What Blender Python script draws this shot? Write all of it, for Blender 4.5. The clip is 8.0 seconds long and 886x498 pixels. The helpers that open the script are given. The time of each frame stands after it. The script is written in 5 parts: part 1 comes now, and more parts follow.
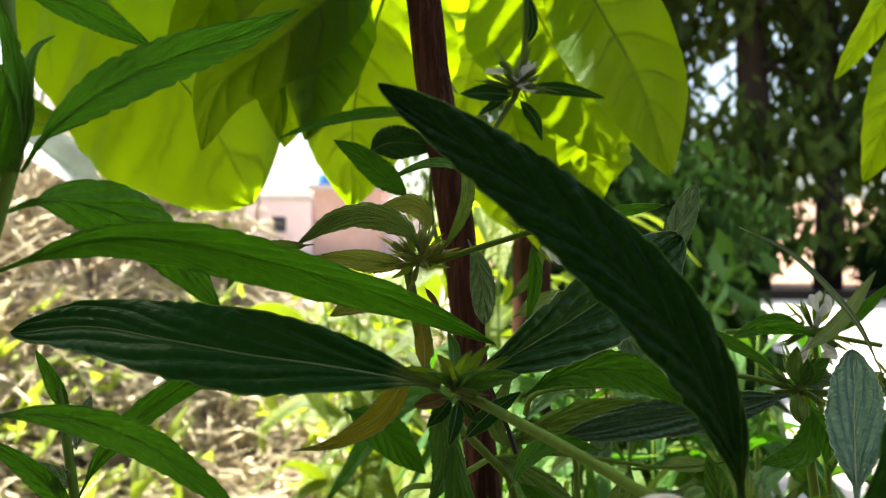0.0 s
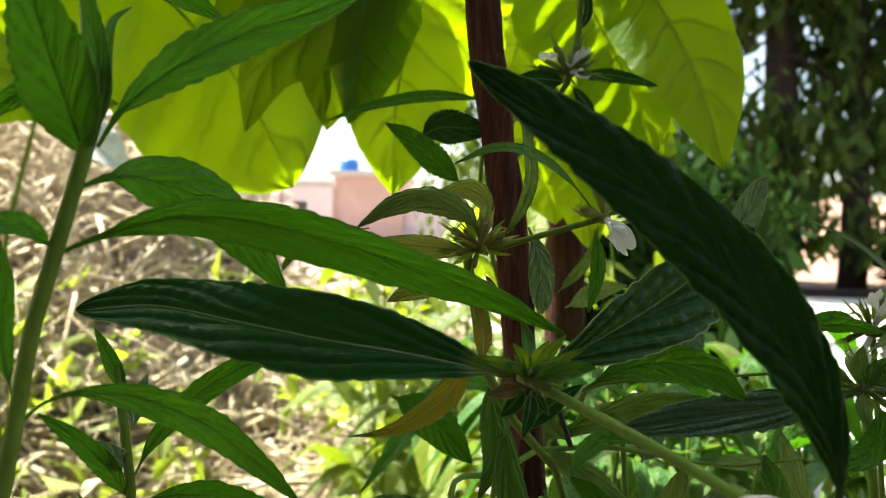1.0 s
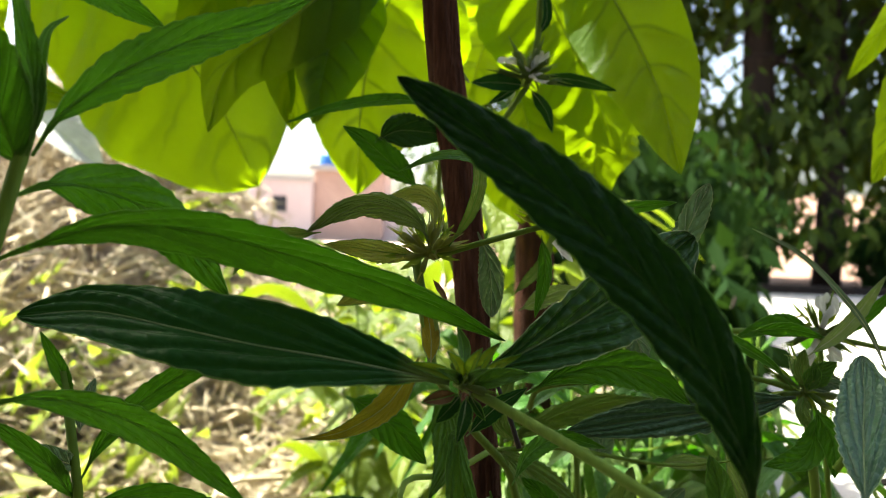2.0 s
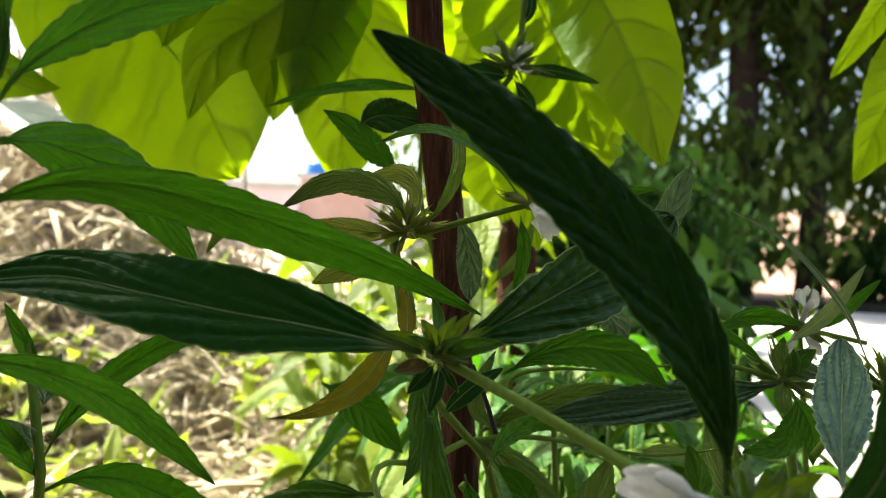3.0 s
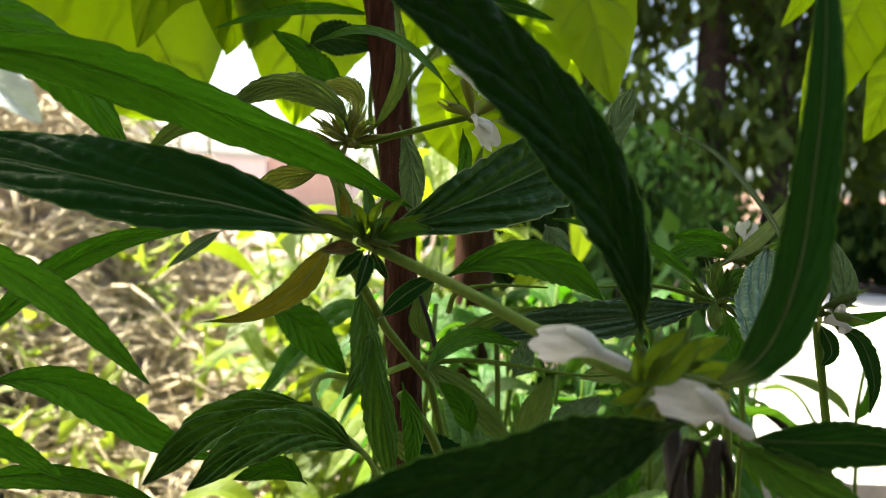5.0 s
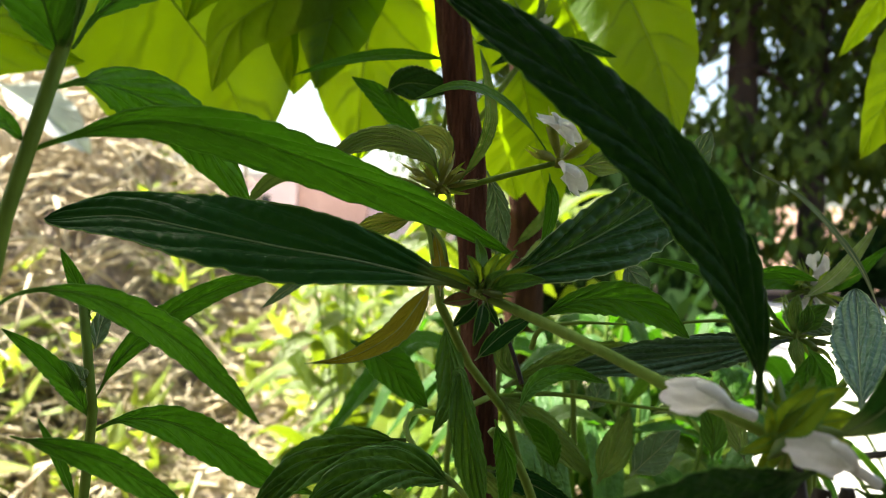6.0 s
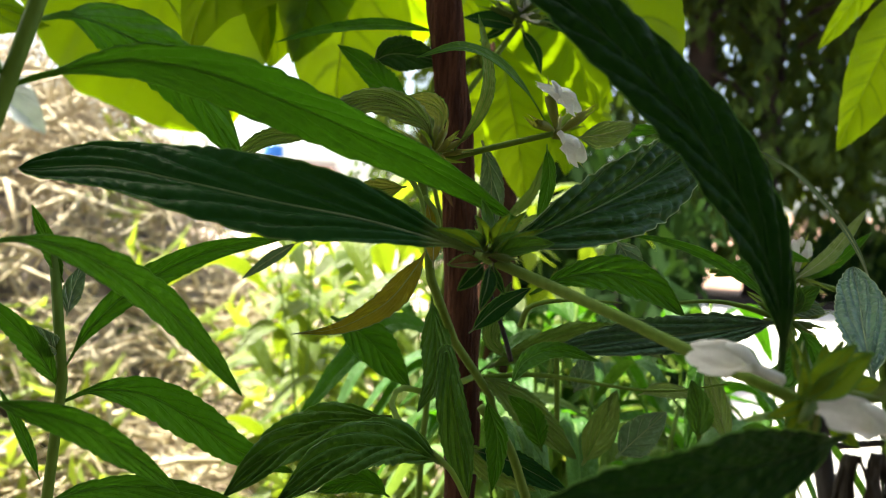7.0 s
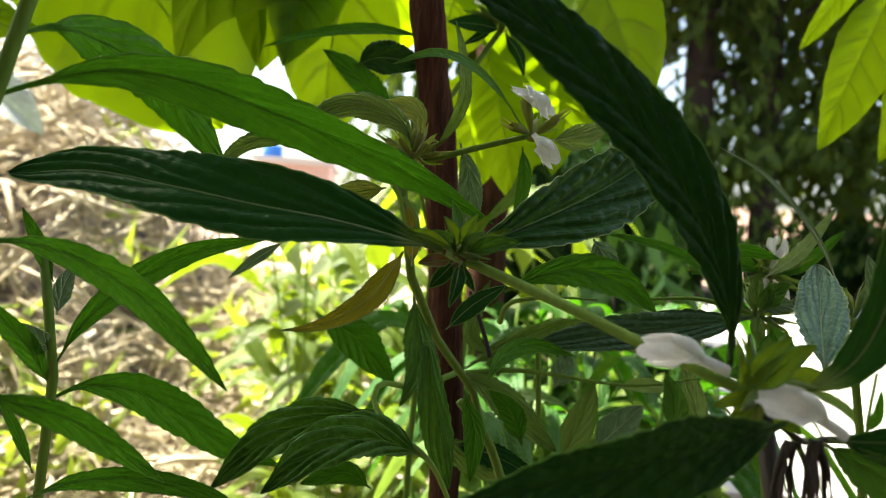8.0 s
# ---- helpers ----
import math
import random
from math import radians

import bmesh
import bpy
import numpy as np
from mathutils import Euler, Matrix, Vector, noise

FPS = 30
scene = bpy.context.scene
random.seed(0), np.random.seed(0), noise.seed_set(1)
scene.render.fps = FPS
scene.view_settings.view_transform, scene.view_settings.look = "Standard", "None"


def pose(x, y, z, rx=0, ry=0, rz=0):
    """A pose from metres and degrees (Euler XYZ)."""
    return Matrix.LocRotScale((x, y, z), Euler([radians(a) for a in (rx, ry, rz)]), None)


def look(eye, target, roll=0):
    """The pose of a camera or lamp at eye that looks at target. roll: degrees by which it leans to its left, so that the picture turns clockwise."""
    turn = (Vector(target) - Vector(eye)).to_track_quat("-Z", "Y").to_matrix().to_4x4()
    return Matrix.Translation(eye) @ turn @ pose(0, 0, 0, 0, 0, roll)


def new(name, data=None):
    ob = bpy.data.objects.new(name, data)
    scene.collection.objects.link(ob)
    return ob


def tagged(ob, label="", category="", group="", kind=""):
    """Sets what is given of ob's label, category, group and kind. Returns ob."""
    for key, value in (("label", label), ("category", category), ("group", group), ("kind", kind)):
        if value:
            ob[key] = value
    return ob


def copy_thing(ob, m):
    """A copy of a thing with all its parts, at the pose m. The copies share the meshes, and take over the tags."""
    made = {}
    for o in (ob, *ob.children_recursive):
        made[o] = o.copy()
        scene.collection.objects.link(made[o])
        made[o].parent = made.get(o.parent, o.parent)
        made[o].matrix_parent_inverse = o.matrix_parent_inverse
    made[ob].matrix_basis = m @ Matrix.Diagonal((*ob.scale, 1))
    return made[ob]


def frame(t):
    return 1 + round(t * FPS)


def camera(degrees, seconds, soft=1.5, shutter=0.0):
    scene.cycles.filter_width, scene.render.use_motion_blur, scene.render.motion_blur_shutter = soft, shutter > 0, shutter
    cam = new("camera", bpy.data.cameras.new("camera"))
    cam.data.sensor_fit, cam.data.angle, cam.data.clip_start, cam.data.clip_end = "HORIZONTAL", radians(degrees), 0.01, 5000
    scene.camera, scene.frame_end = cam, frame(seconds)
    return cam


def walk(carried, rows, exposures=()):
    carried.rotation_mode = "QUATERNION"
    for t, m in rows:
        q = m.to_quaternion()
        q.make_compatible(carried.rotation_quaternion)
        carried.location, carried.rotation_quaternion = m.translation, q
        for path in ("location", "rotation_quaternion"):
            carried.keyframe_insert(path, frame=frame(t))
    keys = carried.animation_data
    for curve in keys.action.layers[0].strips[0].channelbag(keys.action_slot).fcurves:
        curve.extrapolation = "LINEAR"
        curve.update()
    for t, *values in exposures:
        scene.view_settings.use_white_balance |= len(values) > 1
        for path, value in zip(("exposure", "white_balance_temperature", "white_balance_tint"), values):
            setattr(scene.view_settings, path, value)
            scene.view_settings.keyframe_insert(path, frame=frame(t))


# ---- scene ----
cam = camera(60.4, 8.0, soft=0.5)
METRES, EYE, TILT, LEAN, TURN = 0.1, 0.6, 0.0, 0.0, 0.0
ROWS = [
    (0.0, 0.0, 0.0, 0.0, -0.0, -0.0, -0.0),
    (0.5, -0.077, 0.0275, 0.0079, 1.23, 0.27, -1.12),
    (1.0, -0.0821, 0.0307, -0.0052, 1.47, -0.89, -1.41),
    (1.5, -0.0482, 0.0067, 0.0203, 0.44, -1.5, -1.41),
    (3.0, -0.0016, 0.0342, -0.0466, -1.07, -0.35, -2.58),
    (3.5, 0.0237, 0.0356, -0.1088, -2.48, -1.63, -3.64),
    (4.0, 0.0606, 0.0271, -0.1409, -3.18, -2.17, -4.46),
    (5.5, 0.0527, 0.018, -0.1735, -3.06, -2.13, -2.83),
    (6.0, -0.0697, -0.0321, -0.1262, -1.25, -0.92, -2.94),
    (6.5, -0.1259, 0.0757, -0.2024, -3.29, -1.58, -4.33),
    (7.0, -0.1322, 0.0232, -0.1832, -4.32, -1.01, -4.29),
    (7.5, -0.1251, -0.0244, -0.1626, -4.57, -0.64, -4.17),
    (8.0, -0.094, -0.0299, -0.1783, -4.36, -1.1, -4.07),
]
walk(cam, [(t, pose(0, 0, EYE, TILT, LEAN, TURN) @ pose(METRES * x, METRES * y, METRES * z, 90 + pitch, roll, yaw)) for t, x, y, z, yaw, pitch, roll in ROWS], exposures=[(0.0, 2.31, 6900, 4), (5.0, 2.35, 6900, 4), (8.0, 2.41, 6900, 4)])
cam.data.dof.use_dof = True
cam.data.dof.focus_distance = 0.14
cam.data.dof.aperture_fstop = 29.0

# ---- light ----
SUN_FROM = Vector((-0.45, 0.30, 1.0)).normalized()
world = bpy.data.worlds.new("sky")
scene.world = world
world.use_nodes = True
sky = world.node_tree.nodes.new("ShaderNodeTexSky")
sky.sky_type, sky.sun_disc = "NISHITA", False
sky.dust_density, sky.air_density = 5.0, 1.0
sky.sun_elevation = math.asin(SUN_FROM.z)
sky.sun_rotation = math.atan2(SUN_FROM.x, SUN_FROM.y)
world.node_tree.links.new(sky.outputs[0], world.node_tree.nodes["Background"].inputs[0])
world.node_tree.nodes["Background"].inputs[1].default_value = 0.10
sun = new("sun", bpy.data.lights.new("sun", "SUN"))
sun.data.energy, sun.data.angle, sun.data.color = 5.0, radians(0.53), (1.0, 0.95, 0.86)
sun.matrix_world = look(SUN_FROM * 30, (0, 0, 0))


# ---- materials ----
class Nodes:
    """Short hand for building one node material."""

    def __init__(self, name):
        self.mat = bpy.data.materials.new(name)
        self.mat.use_nodes = True
        self.tree = self.mat.node_tree
        self.bsdf = self.tree.nodes["Principled BSDF"]
        self.out = self.tree.nodes["Material Output"]

    def add(self, kind, operation="", interpolation_type="", blend_type="", feature=""):
        node = self.tree.nodes.new("ShaderNode" + kind)
        if operation:
            node.operation = operation
        if interpolation_type:
            node.interpolation_type = interpolation_type
        if blend_type:
            node.blend_type = blend_type
        if feature:
            node.feature = feature
        return node

    def link(self, a, b):
        self.tree.links.new(a, b)

    def put(self, socket, value):
        if isinstance(value, bpy.types.NodeSocket):
            self.link(value, socket)
        else:
            socket.default_value = value

    def math(self, op, a, b=0.0, c=0.0):
        node = self.add("Math", operation=op)
        for socket, value in zip(node.inputs, (a, b, c)):
            self.put(socket, value)
        return node.outputs[0]

    def step(self, value, lo, hi, a=0.0, b=1.0):
        node = self.add("MapRange", interpolation_type="SMOOTHSTEP")
        for socket, v in zip(node.inputs, (value, lo, hi, a, b)):
            self.put(socket, v)
        return node.outputs[0]

    def mix(self, fac, a, b, blend="MIX"):
        node = self.add("MixRGB", blend_type=blend)
        for socket, v in zip(node.inputs, (fac, a, b)):
            self.put(socket, v if isinstance(v, (float, bpy.types.NodeSocket)) else (*v, 1.0))
        return node.outputs[0]

    def noise(self, scale, detail=3.0, coords=None, rough=0.55):
        node = self.add("TexNoise")
        node.inputs["Scale"].default_value = scale
        node.inputs["Detail"].default_value = detail
        node.inputs["Roughness"].default_value = rough
        if coords is None:
            coords = self.add("NewGeometry").outputs["Position"]
        self.link(coords, node.inputs["Vector"])
        return node.outputs["Fac"]

    def bump(self, height, strength, distance):
        node = self.add("Bump")
        node.inputs["Strength"].default_value = strength
        node.inputs["Distance"].default_value = distance
        self.link(height, node.inputs["Height"])
        self.link(node.outputs[0], self.bsdf.inputs["Normal"])
        return node.outputs[0]


VEINS = {}


def leaf_material(name, face, vein, glow, through_light, rough=0.45, veins=8.0, lean=4.0, rib=0.035, down=0.0, spots=(0.10, 0.06, 0.02), blotch=0.0, grain=900.0, lateral=0.25, relief=0.6, shadow=0.07, gloss=0.3):
    """A leaf's skin: midrib, side veins, uneven green, fine cells, light shining through it. down: a felt of pale hairs."""
    VEINS[name] = (veins, lean)
    n = Nodes(name)
    uv = n.add("UVMap").outputs[0]
    split = n.add("SeparateXYZ")
    n.link(uv, split.inputs[0])
    across = n.math("ABSOLUTE", n.math("MULTIPLY_ADD", split.outputs[0], 2.0, -1.0))
    along = split.outputs[1]
    wobble = n.math("MULTIPLY", n.math("SUBTRACT", n.noise(grain * 0.12, 2.0), 0.5), 0.6)
    phase = n.math("ADD", n.math("SUBTRACT", n.math("MULTIPLY", along, veins), n.math("MULTIPLY", across, lean)), wobble)
    near = n.math("ABSOLUTE", n.math("SUBTRACT", n.math("FRACT", phase), 0.5))
    side = n.step(near, 0.40, 0.49)
    fade = n.step(across, 1.0, 0.45)
    mid = n.math("MULTIPLY", n.step(across, rib * 1.9, rib * 0.7), n.step(along, 1.0, 0.35, 0.25, 1.0))
    stalk = n.step(along, 0.13, 0.05)
    mid = n.math("MAXIMUM", mid, stalk)
    patch = n.noise(grain * 0.07, 3.0)
    fine = n.noise(grain, 2.0)
    shade = n.add("ObjectInfo").outputs["Random"]
    tone = n.mix(n.step(patch, 0.3, 0.7), [c * 0.78 for c in face], [c * 1.22 for c in face])
    tone = n.mix(n.math("MULTIPLY", shade, 0.35), tone, [face[0] * 1.5, face[1] * 1.15, face[2] * 0.9])
    tone = n.mix(n.math("MULTIPLY", n.math("MULTIPLY", side, fade), lateral), tone, vein)
    tone = n.mix(n.math("MULTIPLY", mid, 0.85), tone, vein)
    # Pale edge stands in for margin hairs lit from behind.
    tone = n.mix(n.math("MULTIPLY", n.step(across, 0.955, 0.99), 0.5), tone, vein)
    tone = n.mix(n.math("MULTIPLY", n.step(fine, 0.52, 0.75), 0.25 + down), tone, [min(1.0, c * 1.6 + 0.02 + 0.05 * down) for c in face])
    if blotch:
        tone = n.mix(n.math("MULTIPLY", n.step(n.noise(grain * 0.16, 4.0), 0.55, 0.68), blotch), tone, spots)
    n.link(tone, n.bsdf.inputs["Base Color"])
    n.put(n.bsdf.inputs["Roughness"], n.step(fine, 0.3, 0.7, rough - 0.07, rough + 0.1))
    n.bsdf.inputs["Specular IOR Level"].default_value = gloss
    if down:
        n.bsdf.inputs["Sheen Weight"].default_value = down
        n.bsdf.inputs["Sheen Roughness"].default_value = 0.4
    cells = n.add("TexVoronoi", feature="SMOOTH_F1")
    cells.inputs["Scale"].default_value = grain * 0.75
    n.link(n.add("NewGeometry").outputs["Position"], cells.inputs["Vector"])
    groove = n.math("MAXIMUM", n.math("MULTIPLY", side, fade), mid)
    height = n.math("SUBTRACT", n.math("MULTIPLY", fine, 0.3), n.math("MULTIPLY", groove, 0.8))
    height = n.math("SUBTRACT", height, n.math("MULTIPLY", cells.outputs["Distance"], 0.8))
    normal = n.bump(height, relief, 1.3 / grain)
    shine = n.add("BsdfTranslucent")
    light = n.mix(n.math("MULTIPLY", groove, shadow), glow, [c * 0.4 for c in glow])
    light = n.mix(n.step(patch, 0.3, 0.7), light, [c * 0.8 for c in glow])
    n.link(light, shine.inputs[0])
    n.link(normal, shine.inputs[1])
    both = n.add("MixShader")
    both.inputs[0].default_value = through_light
    n.link(n.bsdf.outputs[0], both.inputs[1])
    n.link(shine.outputs[0], both.inputs[2])
    n.link(both.outputs[0], n.out.inputs[0])
    return n.mat


def plain_material(name, a, b, scale, rough=0.7, fine=None, relief=0.3, depth=0.001, stretch=(1, 1, 1), glow=None, through_light=0.0, gloss=0.4):
    """Two tones mixed at two scales, with fine relief."""
    n = Nodes(name)
    mapping = n.add("Mapping")
    n.link(n.add("NewGeometry").outputs["Position"], mapping.inputs[0])
    mapping.inputs["Scale"].default_value = stretch
    big = n.noise(scale, 4.0, mapping.outputs[0])
    small = n.noise(fine or scale * 9, 3.0, mapping.outputs[0])
    tone = n.mix(n.step(big, 0.35, 0.65), a, b)
    tone = n.mix(n.step(small, 0.35, 0.75, 0.0, 0.5), tone, [c * 0.55 for c in a])
    tone = n.mix(n.math("MULTIPLY", n.add("NewGeometry").outputs["Random Per Island"], 0.6), tone, [c * 0.45 for c in b])
    n.link(tone, n.bsdf.inputs["Base Color"])
    n.bsdf.inputs["Roughness"].default_value = rough
    n.bsdf.inputs["Specular IOR Level"].default_value = gloss
    n.bump(n.math("ADD", n.math("MULTIPLY", big, 0.5), small), relief, depth)
    if glow:
        shine = n.add("BsdfTranslucent")
        shine.inputs[0].default_value = (*glow, 1)
        both = n.add("MixShader")
        both.inputs[0].default_value = through_light
        n.link(n.bsdf.outputs[0], both.inputs[1])
        n.link(shine.outputs[0], both.inputs[2])
        n.link(both.outputs[0], n.out.inputs[0])
    return n.mat


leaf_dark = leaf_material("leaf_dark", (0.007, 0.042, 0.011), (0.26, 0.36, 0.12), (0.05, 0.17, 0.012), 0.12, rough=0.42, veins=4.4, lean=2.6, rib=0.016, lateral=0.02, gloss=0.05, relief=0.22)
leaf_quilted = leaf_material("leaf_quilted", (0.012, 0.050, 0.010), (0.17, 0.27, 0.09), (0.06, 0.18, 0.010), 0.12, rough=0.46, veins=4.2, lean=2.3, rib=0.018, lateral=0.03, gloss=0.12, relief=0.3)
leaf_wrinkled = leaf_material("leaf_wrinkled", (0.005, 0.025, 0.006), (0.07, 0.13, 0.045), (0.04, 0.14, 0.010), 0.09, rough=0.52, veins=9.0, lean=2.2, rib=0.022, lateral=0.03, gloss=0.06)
leaf_blue = leaf_material("leaf_blue", (0.042, 0.100, 0.060), (0.10, 0.16, 0.10), (0.06, 0.17, 0.03), 0.12, rough=0.42, veins=2.6, lean=2.6, rib=0.03, lateral=0.05, gloss=0.2)
leaf_ridged = leaf_material("leaf_ridged", (0.034, 0.108, 0.020), (0.18, 0.30, 0.08), (0.13, 0.31, 0.014), 0.24, rough=0.46, veins=4.5, lean=2.6, rib=0.028, lateral=0.06, gloss=0.20)
leaf_green = leaf_material("leaf_green", (0.024, 0.080, 0.006), (0.12, 0.25, 0.04), (0.105, 0.365, 0.010), 0.29, rough=0.5, veins=7.0, lean=2.2, rib=0.020, lateral=0.05, gloss=0.13, relief=0.5, shadow=0.05)
leaf_pale = leaf_material("leaf_pale", (0.12, 0.20, 0.07), (0.30, 0.38, 0.18), (0.32, 0.46, 0.08), 0.34, rough=0.55, down=0.3, lateral=0.45, veins=4.0, lean=3.4)
leaf_olive = leaf_material("leaf_olive", (0.085, 0.17, 0.035), (0.24, 0.30, 0.10), (0.25, 0.38, 0.05), 0.32, rough=0.5, lateral=0.4, veins=4.0, lean=3.4)
leaf_yellowish = leaf_material("leaf_yellowish", (0.16, 0.22, 0.05), (0.34, 0.38, 0.14), (0.45, 0.50, 0.06), 0.4, rough=0.55, lateral=0.4, veins=4.0, lean=3.4)
leaf_yellow = leaf_material("leaf_yellow", (0.20, 0.18, 0.012), (0.36, 0.33, 0.08), (0.38, 0.36, 0.015), 0.32, rough=0.5, lateral=0.12, blotch=0.4, spots=(0.13, 0.08, 0.02))
leaf_downy = leaf_material("leaf_downy", (0.062, 0.128, 0.078), (0.26, 0.34, 0.22), (0.20, 0.34, 0.10), 0.22, rough=0.65, down=0.45, lateral=0.03, veins=4.5, lean=1.6, rib=0.020)
leaf_dry = leaf_material("leaf_dry", (0.09, 0.055, 0.02), (0.16, 0.11, 0.05), (0.2, 0.12, 0.03), 0.2, rough=0.7)
leaf_broad = leaf_material("leaf_broad", (0.05, 0.13, 0.01), (0.12, 0.22, 0.03), (0.33, 0.50, 0.006), 0.55, rough=0.45, veins=8.0, lean=1.1, rib=0.020, grain=420.0, lateral=0.4, relief=0.14, shadow=0.85, gloss=0.12)
leaf_silver = leaf_material("leaf_silver", (0.60, 0.66, 0.64), (0.5, 0.55, 0.5), (0.4, 0.5, 0.35), 0.2, rough=0.5, grain=300.0)
bract_green = leaf_material("bract_green", (0.075, 0.150, 0.015), (0.18, 0.27, 0.05), (0.30, 0.45, 0.018), 0.42, rough=0.55, gloss=0.15, rib=0.03)
# Sunlit and dimmer tones of one herb leaf; the light is in the colour.
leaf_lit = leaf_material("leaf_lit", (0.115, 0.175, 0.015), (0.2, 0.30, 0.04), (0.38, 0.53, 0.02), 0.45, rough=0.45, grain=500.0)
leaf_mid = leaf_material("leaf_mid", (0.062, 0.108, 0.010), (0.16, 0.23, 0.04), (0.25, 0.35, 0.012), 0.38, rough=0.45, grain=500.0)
stem_green = plain_material("stem_green", (0.095, 0.185, 0.016), (0.145, 0.25, 0.032), 60, 0.6, 900, 0.4, 0.0003, (1, 1, 0.25), gloss=0.15)
stem_pale = plain_material("stem_pale", (0.15, 0.23, 0.06), (0.21, 0.28, 0.09), 60, 0.6, 900, 0.3, 0.0003, glow=(0.5, 0.75, 0.10), through_light=0.35, gloss=0.15)
rib_pale = plain_material("rib_pale", (0.34, 0.42, 0.22), (0.44, 0.50, 0.30), 60, 0.6, 900, 0.3, 0.0003, gloss=0.2)
rib_soft = plain_material("rib_soft", (0.17, 0.25, 0.11), (0.24, 0.32, 0.16), 60, 0.6, 900, 0.3, 0.0003, gloss=0.15)
rib_green = plain_material("rib_green", (0.090, 0.195, 0.035), (0.13, 0.26, 0.055), 60, 0.6, 900, 0.3, 0.0003, glow=(0.15, 0.42, 0.03), through_light=0.35, gloss=0.15)
rib_dark = plain_material("rib_dark", (0.018, 0.050, 0.012), (0.030, 0.075, 0.018), 60, 0.6, 900, 0.3, 0.0003, gloss=0.1)
stem_brown = plain_material("stem_brown", (0.009, 0.007, 0.004), (0.026, 0.019, 0.009), 90, 0.7, 900, 0.5, 0.0004, (1, 1, 0.3))
bark = plain_material("bark", (0.014, 0.006, 0.004), (0.17, 0.074, 0.042), 480, 0.9, 1500, 1.0, 0.004, (1, 1, 0.12), gloss=0.1)
calyx_green = plain_material("calyx_green", (0.045, 0.098, 0.012), (0.10, 0.165, 0.025), 200, 0.6, 1500, 0.3, 0.0003, glow=(0.3, 0.45, 0.05), through_light=0.3)
calyx_yellow = plain_material("calyx_yellow", (0.13, 0.16, 0.02), (0.20, 0.22, 0.05), 200, 0.6, 1500, 0.3, 0.0003, glow=(0.42, 0.46, 0.06), through_light=0.4)
calyx_brown = plain_material("calyx_brown", (0.050, 0.032, 0.012), (0.090, 0.050, 0.020), 300, 0.85, 1500, 0.5, 0.0004)
petal_white = plain_material("petal_white", (0.72, 0.73, 0.70), (0.60, 0.62, 0.58), 300, 0.6, 1800, 0.25, 0.0003, glow=(0.80, 0.84, 0.80), through_light=0.35)
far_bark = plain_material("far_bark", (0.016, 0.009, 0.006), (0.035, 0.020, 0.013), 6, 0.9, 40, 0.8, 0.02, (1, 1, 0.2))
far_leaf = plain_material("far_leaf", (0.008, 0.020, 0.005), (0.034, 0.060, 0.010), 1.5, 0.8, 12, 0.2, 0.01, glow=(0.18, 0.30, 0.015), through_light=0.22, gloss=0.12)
# Darker than real foliage, in place of shade from tall trees.
shrub_leaf_shaded = plain_material("shrub_leaf_shaded", (0.006, 0.020, 0.005), (0.016, 0.042, 0.009), 3, 0.75, 30, 0.2, 0.005, glow=(0.05, 0.12, 0.015), through_light=0.14, gloss=0.03)
straw = plain_material("straw", (0.37, 0.295, 0.175), (0.71, 0.62, 0.45), 12, 0.8, 120, 0.3, 0.001)
litter = plain_material("litter", (0.030, 0.025, 0.014), (0.42, 0.34, 0.27), 9, 0.95, 26, 0.8, 0.02)
weed_leaf = plain_material("weed_leaf", (0.16, 0.24, 0.03), (0.26, 0.32, 0.05), 6, 0.6, 60, 0.2, 0.002, glow=(0.42, 0.55, 0.04), through_light=0.4)
pink_earth = plain_material("pink_earth", (0.30, 0.17, 0.12), (0.42, 0.26, 0.19), 0.8, 0.95, 14, 0.6, 0.02)
pale_earth = plain_material("pale_earth", (0.42, 0.31, 0.26), (0.54, 0.42, 0.36), 0.8, 0.95, 14, 0.6, 0.02)
earth = plain_material("earth", (0.08, 0.058, 0.038), (0.15, 0.11, 0.075), 0.8, 0.95, 14, 0.6, 0.02)
concrete = plain_material("concrete", (0.47, 0.455, 0.43), (0.56, 0.545, 0.515), 0.9, 0.9, 30, 0.3, 0.004)
plaster_pink = plain_material("plaster_pink", (0.76, 0.62, 0.62), (0.84, 0.72, 0.71), 0.5, 0.9, 9, 0.2, 0.01)
brick_red = plain_material("brick_red", (0.58, 0.40, 0.33), (0.68, 0.49, 0.42), 0.7, 0.9, 14, 0.3, 0.01)
dark_glass = plain_material("dark_glass", (0.03, 0.035, 0.045), (0.05, 0.055, 0.06), 1.0, 0.15, 9, 0.0, 0.001)
tank_blue = plain_material("tank_blue", (0.03, 0.16, 0.55), (0.04, 0.20, 0.62), 0.6, 0.4, 8, 0.1, 0.005)
wall_grey = plain_material("wall_grey", (0.09, 0.085, 0.07), (0.15, 0.14, 0.12), 1.2, 0.9, 20, 0.3, 0.004)

RIBS = {"leaf_dark": rib_soft, "leaf_wrinkled": rib_dark, "leaf_quilted": rib_soft, "leaf_blue": rib_soft, "leaf_downy": rib_pale, "leaf_pale": rib_pale, "leaf_yellow": rib_pale, "leaf_broad": stem_pale}
EDGES = {"leaf_dark": rib_green, "leaf_quilted": rib_soft, "leaf_downy": rib_soft, "leaf_pale": rib_soft, "leaf_blue": rib_soft, "leaf_yellow": rib_soft}


# ---- builders ----
def thing(name, base, label, category, group=""):
    ob = new(name)
    ob.location = base
    ob.empty_display_size = 0.02
    return tagged(ob, label, category, group)


